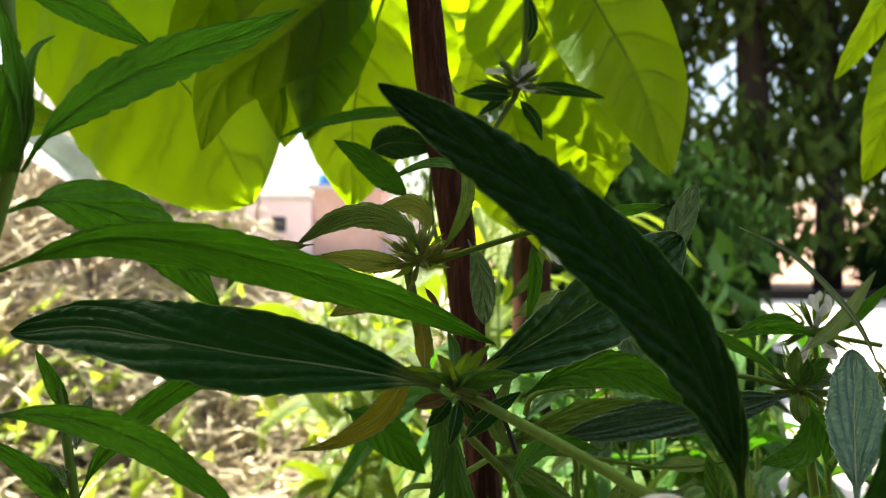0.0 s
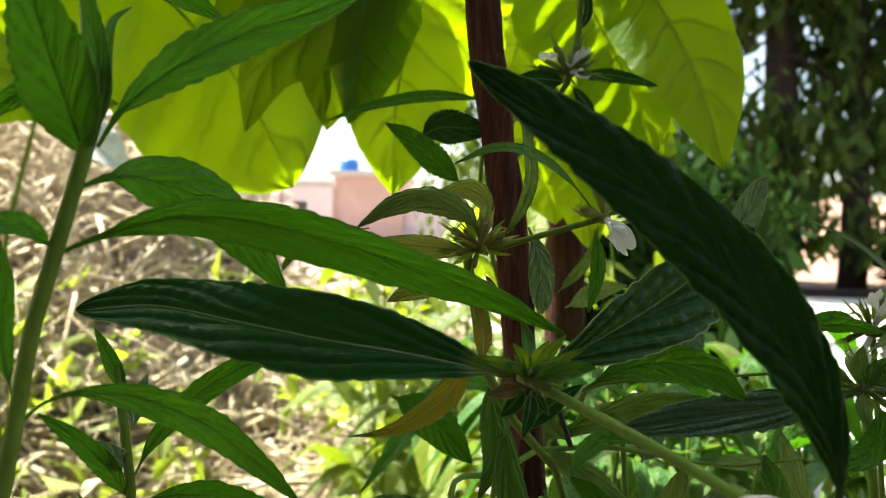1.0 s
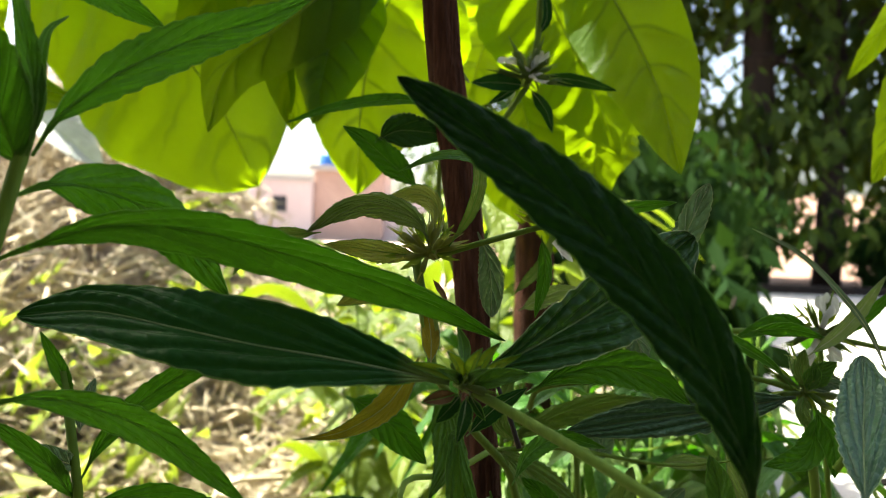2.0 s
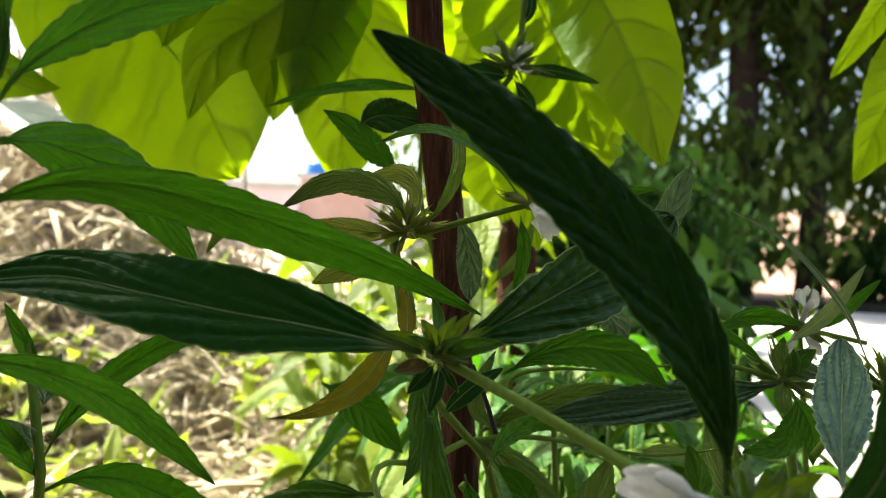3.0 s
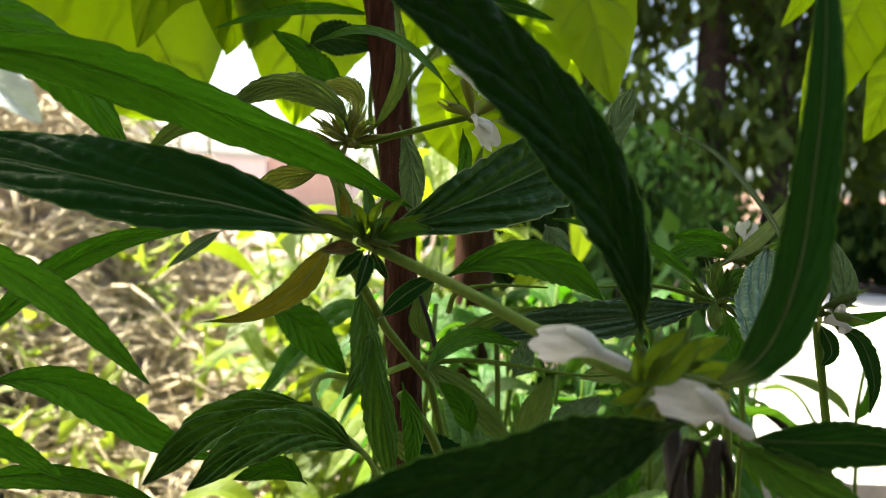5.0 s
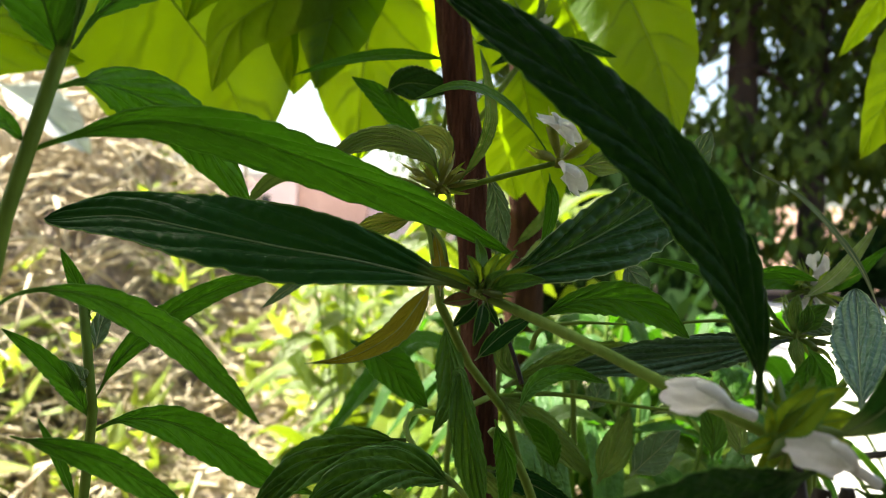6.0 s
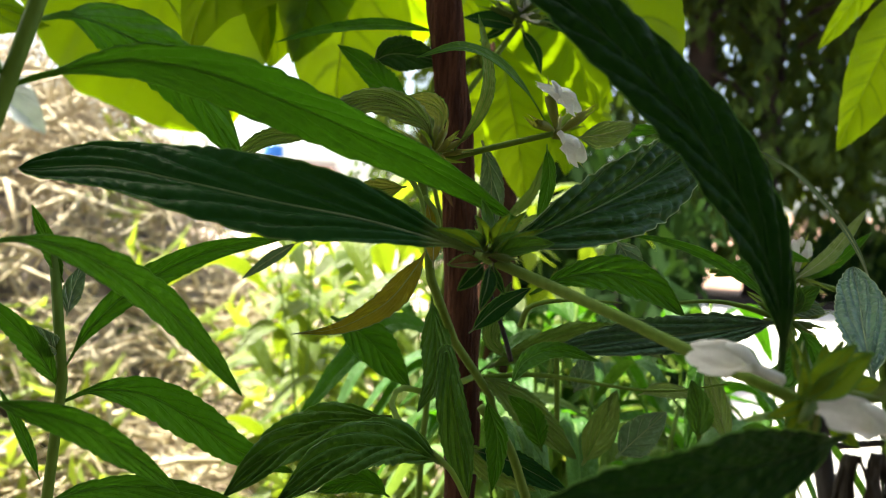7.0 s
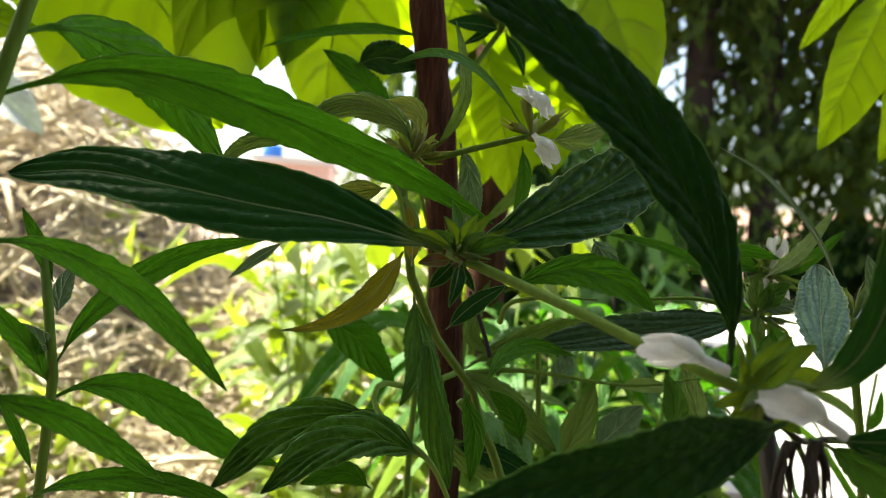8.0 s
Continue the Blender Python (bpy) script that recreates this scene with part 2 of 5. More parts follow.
def mesh_object(name, verts, faces, material, parent=None, uvs=None, label=""):
    """One mesh under its parent; places are given in the world."""
    base = Vector((0, 0, 0))
    top = parent
    while top is not None:
        base += Vector(top.location)
        top = top.parent
    data = bpy.data.meshes.new(name)
    data.from_pydata([tuple(Vector(v) - base) for v in verts], [], faces)
    if uvs:
        layer = data.uv_layers.new(name="UVMap")
        for loop in data.loops:
            layer.data[loop.index].uv = uvs[loop.vertex_index]
    data.materials.append(material)
    data.polygons.foreach_set("use_smooth", [True] * len(data.polygons))
    data.update()
    ob = new(name, data)
    ob.parent = parent
    if label:
        tagged(ob, label)
    return ob


def glide(points, count):
    """A smooth line through the points, that doesn't swing out where they lie close together."""
    p = [Vector(q) for q in points]
    last = len(p) - 1
    way = []
    for i in range(last + 1):
        a, c = p[max(i - 1, 0)], p[min(i + 1, last)]
        m = (c - a) * (0.5 if 0 < i < last else 1.0)
        most = 1.3 * min((p[i] - a).length if i else 9.0, (c - p[i]).length if i < last else 9.0)
        way.append(m * min(1.0, most / max(1e-9, m.length)))
    line = []
    for i in range(count + 1):
        f = i / count * last
        k = min(int(f), last - 1)
        s = f - k
        line.append(p[k] * (2 * s ** 3 - 3 * s * s + 1) + way[k] * (s ** 3 - 2 * s * s + s) + p[k + 1] * (3 * s * s - 2 * s ** 3) + way[k + 1] * (s ** 3 - s * s))
    lengths = [0.0]
    for a, b in zip(line, line[1:]):
        lengths.append(lengths[-1] + (b - a).length)
    even, k = [], 0
    for i in range(count + 1):
        want = lengths[-1] * i / count
        while k < count - 1 and lengths[k + 1] < want:
            k += 1
        span = max(1e-9, lengths[k + 1] - lengths[k])
        even.append(line[k].lerp(line[k + 1], min(1.0, max(0.0, (want - lengths[k]) / span))))
    return even, lengths[-1]


def tube(line, radii, sides, rough=0.0):
    verts, faces = [], []
    side = Vector((1, 0.2, 0.1))
    for i, p in enumerate(line):
        t = (line[min(i + 1, len(line) - 1)] - line[max(i - 1, 0)]).normalized()
        side = (side - t * side.dot(t)).normalized()
        other = t.cross(side)
        for k in range(sides):
            a = k * math.tau / sides
            r = radii[i]
            if rough:
                r += rough * (noise.noise(Vector((math.cos(a) * 2.2, math.sin(a) * 2.2, p.z * 60))) + 0.6 * noise.noise(Vector((math.cos(a) * 6, math.sin(a) * 6, p.z * 130 + 7))))
            verts.append(p + (side * math.cos(a) + other * math.sin(a)) * r)
    for i in range(len(line) - 1):
        for k in range(sides):
            a, b = i * sides + k, i * sides + (k + 1) % sides
            faces.append((a, b, b + sides, a + sides))
    faces.append(tuple(range(sides))[::-1])
    faces.append(tuple(range(len(verts) - sides, len(verts))))
    return verts, faces


def stem(parent, points, r0, r1, material, name="stem", rough=0.0):
    count = 24 + 60 * (rough > 0)
    line, length = glide(points, count)
    radii = [r0 + (r1 - r0) * i / count for i in range(count + 1)]
    verts, faces = tube(line, radii, 24 if rough else 10, rough)
    return mesh_object(name, verts, faces, material, parent)


leaf_count = [0]


def leaf(parent, points, width, facing, material, name="leaf", fold=0.2, quilt=0.5, petiole=0.07, broad=0, blunt=0, midrib=1, rows=0, teeth=16, peak=0.0, tail=0):
    """A lance-shaped leaf along its midrib: pillowed between its sunk side veins, scalloped, folded along the rib."""
    leaf_count[0] += 1
    seed = leaf_count[0] * 3.7
    fine = rows == 0 or rows > 100
    rows = rows or (120 if quilt > 0.55 else 80 if quilt > 0.3 or broad else 44)
    cols = (44 if quilt > 0.55 or rows > 100 else 28 if quilt > 0.3 or broad else 12) if fine else 8
    line, length = glide(points, rows)
    facing = Vector(facing).normalized()
    half = width / 2
    veins, lean = VEINS[material.name]
    peak = peak or (0.37 if not broad else 0.40)
    grid, uvs, faces = [], [], []
    for i, p in enumerate(line):
        s = i / rows
        t = (line[min(i + 1, rows)] - line[max(i - 1, 0)]).normalized()
        up = (facing - t * facing.dot(t)).normalized()
        side = t.cross(up)
        if s < petiole:
            w = 0.07 + 0.05 * s / petiole
        else:
            q = (s - petiole) / (1 - petiole)
            rise = min(1.0, q / peak)
            fall = max(0.0, (q - peak) / (1 - peak))
            a = math.sin(rise * math.pi / 2) ** (0.85 if broad else 0.8)
            b = max(0.0, 1 - fall ** (2.3 if blunt else 1.8)) ** (0.68 if blunt else 0.9)
            if tail:
                b = (1 - fall) ** 1.5 * (1 + 0.9 * fall)
            w = max(0.12 * (1 - q) ** 3, a * b)
        margin = {}
        for way in (-1, 1):
            f = s * teeth + 0.9 * noise.noise(Vector((s * 7, seed, way * 2)))
            f -= math.floor(f)
            saw = (f / 0.72 if f < 0.72 else (1 - f) / 0.28) ** 0.7
            margin[way] = (min(0.14, 0.0010 / width) if not broad else 0.03) * (saw - 0.6) * (0.8 + 0.9 * noise.noise(Vector((s * 6, seed, way + 6)))) * (w > 0.16)
            margin[way] += 0.08 * noise.noise(Vector((s * 4, seed, way * 3 + 1))) + 0.05 * noise.noise(Vector((s * 13, seed, way * 5 + 2)))
        sway = 0.07 * width * noise.noise(Vector((s * 3, seed, 4)))
        for k in range(cols + 1):
            u = 2 * k / cols - 1
            a = abs(u)
            reach = u * half * w * (1 + margin[1 if u > 0 else -1] * a ** 3)
            lift = fold * a * half * w
            phase = s * veins - (a ** 0.85) * lean + 0.24 * noise.noise(Vector((s * 6, u * 2, seed))) + (0.5 if u > 0 else 0.0)
            pillow = abs(math.sin(math.pi * phase)) ** 0.6
            if material in (leaf_quilted, leaf_dark, leaf_wrinkled, leaf_blue):
                cross = s * (17 if material is leaf_quilted else 24) + a * 1.2 + 0.5 * noise.noise(Vector((s * 9, u * 5, seed + 8)))
                pillow *= 0.60 + 0.40 * min(1.0, a * 2.0) * abs(math.sin(math.pi * cross)) ** 0.6
            grow = (1 + 0.5 * noise.noise(Vector((s * 6, u * 2.5, seed + 3)))) * min(1.0, a * 5) * (0.4 + 0.6 * w)
            lift += quilt * 0.14 * width * (pillow - 0.5) * grow * (1 - 0.55 * a ** 5)
            lift -= quilt * 0.05 * width * max(0.0, 1 - a * 6)
            lift += a * a * 0.12 * width * noise.noise(Vector((s * 4.0, u + seed, 9))) * w + sway * w * u
            grid.append(p + side * reach + up * lift)
            uvs.append((k / cols, s))
    n = cols + 1
    for i in range(rows):
        for k in range(cols):
            a = i * n + k
            faces.append((a, a + 1, a + n + 1, a + n))
    ob = mesh_object(name, grid, faces, material, parent, uvs)
    if midrib:
        r = max(0.0001, width * (0.005 if broad else 0.011))
        axis = [grid[i * n + cols // 2] + facing * r * 0.25 for i in range(rows + 1)]
        radii = [r * (1.6 - 1.35 * i / rows) for i in range(rows + 1)]
        verts, sides = tube(axis[::2], radii[::2], 6)
        mesh_object("midrib", verts, sides, RIBS.get(material.name, rib_green), ob)
        # Pale thread along each edge, in place of the backlit hair rim.
        if fine and not broad:
            verts, sides = [], []
            for k in (0, cols):
                edge = [grid[i * n + k] for i in range(rows // 12, rows + 1)]
                v, f = tube(edge, [0.00009] * len(edge), 4)
                sides += [tuple(a + len(verts) for a in q) for q in f]
                verts += v
            mesh_object("margin", verts, sides, EDGES.get(material.name, rib_green), ob)
    return ob


def calyx_parts(centre, way, length, seed, closed=False, stout=1.0):
    """A ribbed, curved cup, narrow at its foot, that ends in a few sharp teeth."""
    rng = random.Random(seed)
    way = Vector(way).normalized()
    side = way.orthogonal().normalized()
    other = way.cross(side)
    bend = (side * rng.uniform(-1, 1) + other * rng.uniform(-1, 1)) * 0.20
    rings, sides = 7, 12
    verts, faces = [], []
    for i in range(rings + 1):
        s = i / rings
        c = centre + (way * s + bend * s * s) * length
        if closed:
            r = length * (0.02 + 0.105 * math.sin(math.pi * min(1.0, 0.08 + 0.9 * s) ** 0.8))
        else:
            r = length * stout * (0.035 + 0.085 * math.sin(min(1.0, s * 1.1) * math.pi * 0.66))
        for k in range(sides):
            a = k * math.tau / sides
            rr = r * (1.08 if k % 2 else 0.95)
            tip = Vector((0, 0, 0))
            if i == rings and not closed:
                tip = way * length * (0.52 if k % 4 == 0 else -0.05 if k % 2 else -0.10)
                rr *= 0.55 if k % 4 == 0 else 0.75
            verts.append(c + (side * math.cos(a) + other * math.sin(a)) * rr + tip)
    for i in range(rings):
        for k in range(sides):
            a, b = i * sides + k, i * sides + (k + 1) % sides
            faces.append((a, b, b + sides, a + sides))
    faces.append(tuple(range((rings - 1) * sides, rings * sides)))
    return verts, faces


def flower_head(plant, centre, reach, axis, count, seed, closed=False, slim=False, withered=False, skin=None):
    """A whorl of spiky calyces round a knot on the stem."""
    skin = skin or calyx_green
    rng = random.Random(seed)
    centre, axis = Vector(centre), Vector(axis).normalized()
    verts, faces = [], []
    for i in range(7):
        a = math.pi * i / 6
        for k in range(10):
            b = k * math.tau / 10
            r = reach * (0.18 if slim else 0.26) * (1 + 0.15 * math.sin(5 * b + i))
            verts.append(centre + Vector((math.sin(a) * math.cos(b), math.sin(a) * math.sin(b), math.cos(a) * 0.8)) * r)
    for i in range(6):
        for k in range(10):
            c, d = i * 10 + k, i * 10 + (k + 1) % 10
            faces.append((c, c + 10, d + 10, d))
    whorl = mesh_object("flower_whorl", verts, faces, skin, plant)
    side = axis.orthogonal().normalized()
    other = axis.cross(side)
    for i in range(count):
        f = (i + 0.5) / count
        tilt = math.acos(1 - 1.25 * f)
        turn = i * 2.39996 + rng.uniform(-0.3, 0.3)
        way = axis * math.cos(tilt) + (side * math.cos(turn) + other * math.sin(turn)) * math.sin(tilt)
        if slim and way.y < -0.8:
            continue
        v, fc = calyx_parts(centre + way * reach * 0.15, way, reach * rng.uniform(0.75, 1.05), seed * 31 + i, closed, 1.3 if slim else 1.0)
        mesh_object("calyx", v, fc, calyx_brown if withered and way.z < -0.1 else skin, whorl)
    for i in range(6 if closed or slim else 12):
        turn = i * math.tau / (6 if closed or slim else 9) + rng.uniform(-0.4, 0.4)
        way = axis * rng.uniform(-0.5, 1.3) + side * math.cos(turn) + other * math.sin(turn)
        way.normalize()
        a = centre + way * reach * 0.25
        n = reach * (rng.uniform(0.5, 0.9) if closed or slim else rng.uniform(0.5, 1.25))
        leaf(whorl, [a, a + way * n * 0.5 + axis * n * rng.uniform(-0.1, 0.25), a + way * n - axis * n * rng.uniform(-0.2, 0.25)], n * rng.uniform(0.12, 0.24), axis + Vector((0, -0.4, 0)), rng.choice((bract_green, bract_green, leaf_yellowish)), name="bract", quilt=0.3, rows=12, midrib=0)
    return whorl


def corolla(plant, base, tip, reach, seed):
    """A white two-lipped flower: a slender tube, a broad drooping lower lip of rounded lobes, and a hood over it."""
    base, tip = Vector(base), Vector(tip)
    way = tip - base
    length = way.length
    way.normalize()
    up = Vector((0.1, -0.55, 0.85))
    up = (up - way * way.dot(up)).normalized()
    side = way.cross(up)
    rows, cols = 26, 26
    neck = 0.38 if length > 0.008 else 0.12
    verts, faces = [], []
    for i in range(rows + 1):
        s = i / rows
        spread = max(0.0, (s - neck) / (1 - neck))
        arc = math.pi * (1.0 - 0.60 * spread ** 0.6)
        half = reach * (0.22 + 0.70 * spread ** 0.9)
        r = half / max(0.6, math.sin(min(arc, math.pi / 2)))
        c = base + way * length * s - up * reach * 0.35 * spread ** 2
        for k in range(cols + 1):
            u = 2 * k / cols - 1
            a = u * arc
            ruffle = 0.30 * reach * spread * (noise.noise(Vector((u * 1.8, s * 2, seed))) + 0.35 * noise.noise(Vector((u * 5, s * 5, seed + 5))))
            lobes = (0.32 if neck > 0.2 else 0.75) * reach * max(0.0, s - 0.6) / 0.4 * (abs(math.cos(u * math.pi * 1.5)) ** 0.6 - 0.9) - 0.55 * reach * spread * u * u
            verts.append(c + side * math.sin(a) * r + up * (r * (1 - math.cos(a)) * 0.8 - half * 0.3 + ruffle) + way * lobes)
    n = cols + 1
    for i in range(rows):
        for k in range(cols):
            a = i * n + k
            faces.append((a, a + 1, a + n + 1, a + n))
    flower = mesh_object("flower", verts, faces, petal_white, plant, label="white two-lipped flower")
    verts, faces = [], []
    for i in range(13):
        s = i / 12
        c = base + way * length * (0.30 + 0.48 * s) + up * reach * (0.12 + 0.30 * math.sin(s * 2.2))
        r = reach * 0.30 * math.sin(math.pi * (0.12 + 0.80 * s)) ** 0.8 + 0.0001
        for k in range(13):
            a = (k / 12 - 0.5) * math.pi * 1.25
            verts.append(c + side * math.sin(a) * r + up * math.cos(a) * r * 0.7)
    for i in range(12):
        for k in range(12):
            a = i * 13 + k
            faces.append((a, a + 1, a + 14, a + 13))
    mesh_object("upper_lip", verts, faces, petal_white, flower)
    return flower


def dry_calyx(plant, base, tip, reach, seed):
    """A withered brown cup that hangs from a node."""
    rng = random.Random(seed)
    base, tip = Vector(base), Vector(tip)
    for i in range(9):
        off = Vector((rng.uniform(-1, 1), rng.uniform(-0.6, 0.6), 0)) * reach
        end = base.lerp(tip, rng.uniform(0.55, 1.1)) + off * 1.3
        line, _ = glide([base + off * 0.3, base.lerp(end, 0.5) + off * rng.uniform(0.2, 0.8), end], 8)
        v, f = tube(line, [reach * 0.16 * (1 + 0.7 * math.sin(k * 1.3 + i)) * (1 - k / 9) + 0.0001 for k in range(9)], 6)
        mesh_object("dry_calyx", v, f, stem_brown, plant)


# ---- ground and distance ----
def ground_sheet():
    side, verts, faces = 60, [], []
    for j in range(side + 1):
        for i in range(side + 1):
            x = math.copysign(abs(i / side * 2 - 1) ** 3.2, i - side / 2) * 300
            y = math.copysign(abs(j / side * 2 - 1) ** 3.2, j - side / 2) * 300 + 1.0
            verts.append((x, y, 0.03 * noise.noise(Vector((x * 1.3, y * 1.3, 0))) * (abs(x) < 30) - 0.03))
    for j in range(side):
        for i in range(side):
            a = j * (side + 1) + i
            faces.append((a, a + 1, a + side + 2, a + side + 1))
    ob = mesh_object("ground", verts, faces, earth)
    tagged(ob, "dark garden soil, dry and bare", "ground", kind="structure")


ground_sheet()


def box(x0, x1, y0, y1, z0, z1):
    v = [(x, y, z) for z in (z0, z1) for y in (y0, y1) for x in (x0, x1)]
    return v, [(0, 2, 3, 1), (4, 5, 7, 6), (0, 1, 5, 4), (2, 6, 7, 3), (0, 4, 6, 2), (1, 3, 7, 5)]


def block(name, parent, bounds, material, label=""):
    v, f = box(*bounds)
    ob = mesh_object(name, v, f, material, parent, label=label)
    ob.data.polygons.foreach_set("use_smooth", [False] * len(ob.data.polygons))
    return ob


slab = block("pavement", None, (0.75, 6.0, 1.7, 8.6, -0.05, 0.03), concrete)
tagged(slab, "pale sunlit concrete yard slab beside the plants", "pavement", kind="structure")
yard = block("yard", None, (1.5, 26.0, 8.9, 40.0, -0.05, 0.035), pink_earth)
tagged(yard, "dry pinkish bare earth under the trees", "yard", kind="structure")
dry_yard = block("yard", None, (-24.0, 0.7, 2.9, 38.0, -0.05, 0.04), pale_earth)
tagged(dry_yard, "pale dry trodden earth before a house", "yard", kind="structure")
kerb = block("kerb", None, (0.7, 6.2, 8.6, 8.85, -0.05, 0.12), far_bark)
tagged(kerb, "dark low kerb at the far side of the yard", "kerb", kind="structure")

def far_slope():
    verts, faces = [], []
    for j in range(13):
        for i in range(21):
            x, y = 11 + 34 * i / 20, 24 + 30 * j / 12
            verts.append((x, y, -0.1 + 0.14 * (y - 24) * min(1.0, i / 3) + 0.25 * noise.noise(Vector((x * 0.4, y * 0.4, 2)))))
    for j in range(12):
        for i in range(20):
            a = j * 21 + i
            faces.append((a, a + 1, a + 22, a + 21))
    ob = mesh_object("slope", verts, faces, pink_earth)
    tagged(ob, "sunlit pinkish bare slope beyond the trees", "slope", kind="structure")


far_slope()
house = thing("house", (-6, 40, 0), "low pink plastered house with a brick upper room", "house")
block("wall", house, (-18, -6.9, 40, 48, 0, 3.1), plaster_pink)
block("parapet", house, (-18.1, -6.9, 39.9, 40.2, 3.1, 3.4), concrete)
block("upper_room", house, (-6.9, -3.2, 40.4, 46, 0, 3.7), brick_red)
block("roof", house, (-7.1, -2.9, 40.1, 46.4, 3.7, 4.0), concrete)
block("side_wall", house, (-3.2, 6.0, 41, 48, 0, 2.6), plaster_pink)
for x in (-13.5, -9.0):
    window = block("window", house, (x, x + 0.75, 39.96, 40.05, 1.5, 2.3), dark_glass)
    block("sill", window, (x - 0.1, x + 0.85, 39.88, 40.0, 1.4, 1.5), concrete)
tank = thing("water_tank", (-6.3, 41.6, 4.0), "bright blue plastic water tank on a roof", "tank")
line = [Vector((-6.3, 41.6, 4.0 + h)) for h in (0, 0.08, 0.35, 0.4, 0.62, 0.74, 0.80)]
v, f = tube(line, [0.50, 0.53, 0.53, 0.50, 0.53, 0.38, 0.18], 20)
mesh_object("tank_body", v, f, tank_blue, tank)

# ---- plants ----

thumba = thing('flowering_herb', (0.041, 0.082, 0), 'slender green herb with dark lance leaves and whorls of white flowers', 'plant', 'herbs')
stem(thumba, [(0.0414, 0.1019, -0.01), (0.0406, 0.0919, 0.2762), (0.0406, 0.0819, 0.5525), (0.0402, 0.0832, 0.5599), (0.0373, 0.0856, 0.5649)], 0.0017, 0.0011, stem_brown, 'stem')
stem(thumba, [(0.0373, 0.0856, 0.5649), (0.0317, 0.087, 0.5673), (0.0242, 0.0945, 0.5701), (0.016, 0.1021, 0.5736), (0.0037, 0.113, 0.5782), (0.0006, 0.1152, 0.5793)], 0.0008, 0.0008, stem_green, 'stem')
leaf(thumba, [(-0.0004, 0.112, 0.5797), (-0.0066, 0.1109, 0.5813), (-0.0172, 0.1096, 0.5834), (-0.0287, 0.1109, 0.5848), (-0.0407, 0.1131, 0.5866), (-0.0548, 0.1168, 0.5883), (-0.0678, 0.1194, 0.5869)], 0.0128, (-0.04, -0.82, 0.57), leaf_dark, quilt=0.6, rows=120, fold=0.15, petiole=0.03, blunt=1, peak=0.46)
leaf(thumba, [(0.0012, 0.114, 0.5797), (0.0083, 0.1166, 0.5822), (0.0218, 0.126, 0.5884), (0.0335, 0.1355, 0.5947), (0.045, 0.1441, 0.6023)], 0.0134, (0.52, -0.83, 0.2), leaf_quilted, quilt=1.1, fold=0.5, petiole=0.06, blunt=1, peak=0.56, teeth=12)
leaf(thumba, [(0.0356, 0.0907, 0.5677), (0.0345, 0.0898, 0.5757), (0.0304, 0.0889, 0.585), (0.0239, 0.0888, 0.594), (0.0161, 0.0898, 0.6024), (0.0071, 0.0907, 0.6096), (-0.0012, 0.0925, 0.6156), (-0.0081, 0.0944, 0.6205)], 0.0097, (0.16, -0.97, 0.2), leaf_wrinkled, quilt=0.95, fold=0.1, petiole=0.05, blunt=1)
# Front leaf takes the near-black leaf_wrinkled in place of shade.
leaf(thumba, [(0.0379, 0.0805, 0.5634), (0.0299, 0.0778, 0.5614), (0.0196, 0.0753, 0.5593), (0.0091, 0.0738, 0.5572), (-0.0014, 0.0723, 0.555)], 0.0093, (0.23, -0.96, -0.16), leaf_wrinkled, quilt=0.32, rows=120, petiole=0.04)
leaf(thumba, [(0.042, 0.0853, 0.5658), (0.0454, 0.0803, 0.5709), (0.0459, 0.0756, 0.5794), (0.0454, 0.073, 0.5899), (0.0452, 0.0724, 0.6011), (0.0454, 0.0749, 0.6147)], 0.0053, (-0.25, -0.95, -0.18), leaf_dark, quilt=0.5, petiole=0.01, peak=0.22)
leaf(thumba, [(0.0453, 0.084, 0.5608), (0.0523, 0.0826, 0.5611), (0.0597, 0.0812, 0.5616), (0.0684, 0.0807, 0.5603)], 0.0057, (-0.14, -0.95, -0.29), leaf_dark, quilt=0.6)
leaf(thumba, [(0.0451, 0.085, 0.5602), (0.0498, 0.0836, 0.5579), (0.0557, 0.0822, 0.555), (0.0608, 0.0798, 0.5517)], 0.0055, (-0.39, -0.9, -0.17), leaf_ridged, quilt=0.6)
flower_head(thumba, (0.0368, 0.0857, 0.5668), 0.0065, (0.08, -0.59, 1.01), 6, 11, True)
corolla(thumba, (0.0323, 0.0849, 0.568), (0.022, 0.0836, 0.5717), 0.0036, 3)
corolla(thumba, (0.0443, 0.0801, 0.5622), (0.0342, 0.0768, 0.5676), 0.0036, 4)
flower_head(thumba, (0.0014, 0.1122, 0.5794), 0.0036, (0.45, -0.35, 0.75), 7, 5, slim=True, withered=True)
dry_calyx(thumba, (0.0385, 0.0800, 0.5615), (0.0382, 0.0790, 0.5530), 0.0019, 1)
dry_calyx(thumba, (0.0410, 0.0797, 0.5617), (0.0412, 0.0788, 0.5520), 0.0019, 2)
leaf(thumba, [(0.0369, 0.0856, 0.5667), (0.0343, 0.0849, 0.5691), (0.0329, 0.0841, 0.5725)], 0.0009, (0.16, -0.97, -0.16), bract_green, name='bract', quilt=0.4)
leaf(thumba, [(0.0369, 0.0856, 0.5667), (0.0353, 0.0848, 0.5694), (0.0343, 0.084, 0.5729)], 0.0008, (0.06, -0.97, -0.23), bract_green, name='bract', quilt=0.4)
leaf(thumba, [(0.0372, 0.0856, 0.5668), (0.037, 0.0847, 0.5695), (0.0373, 0.0848, 0.5727)], 0.0022, (-0.12, -0.98, -0.13), bract_green, name='bract', quilt=0.4)
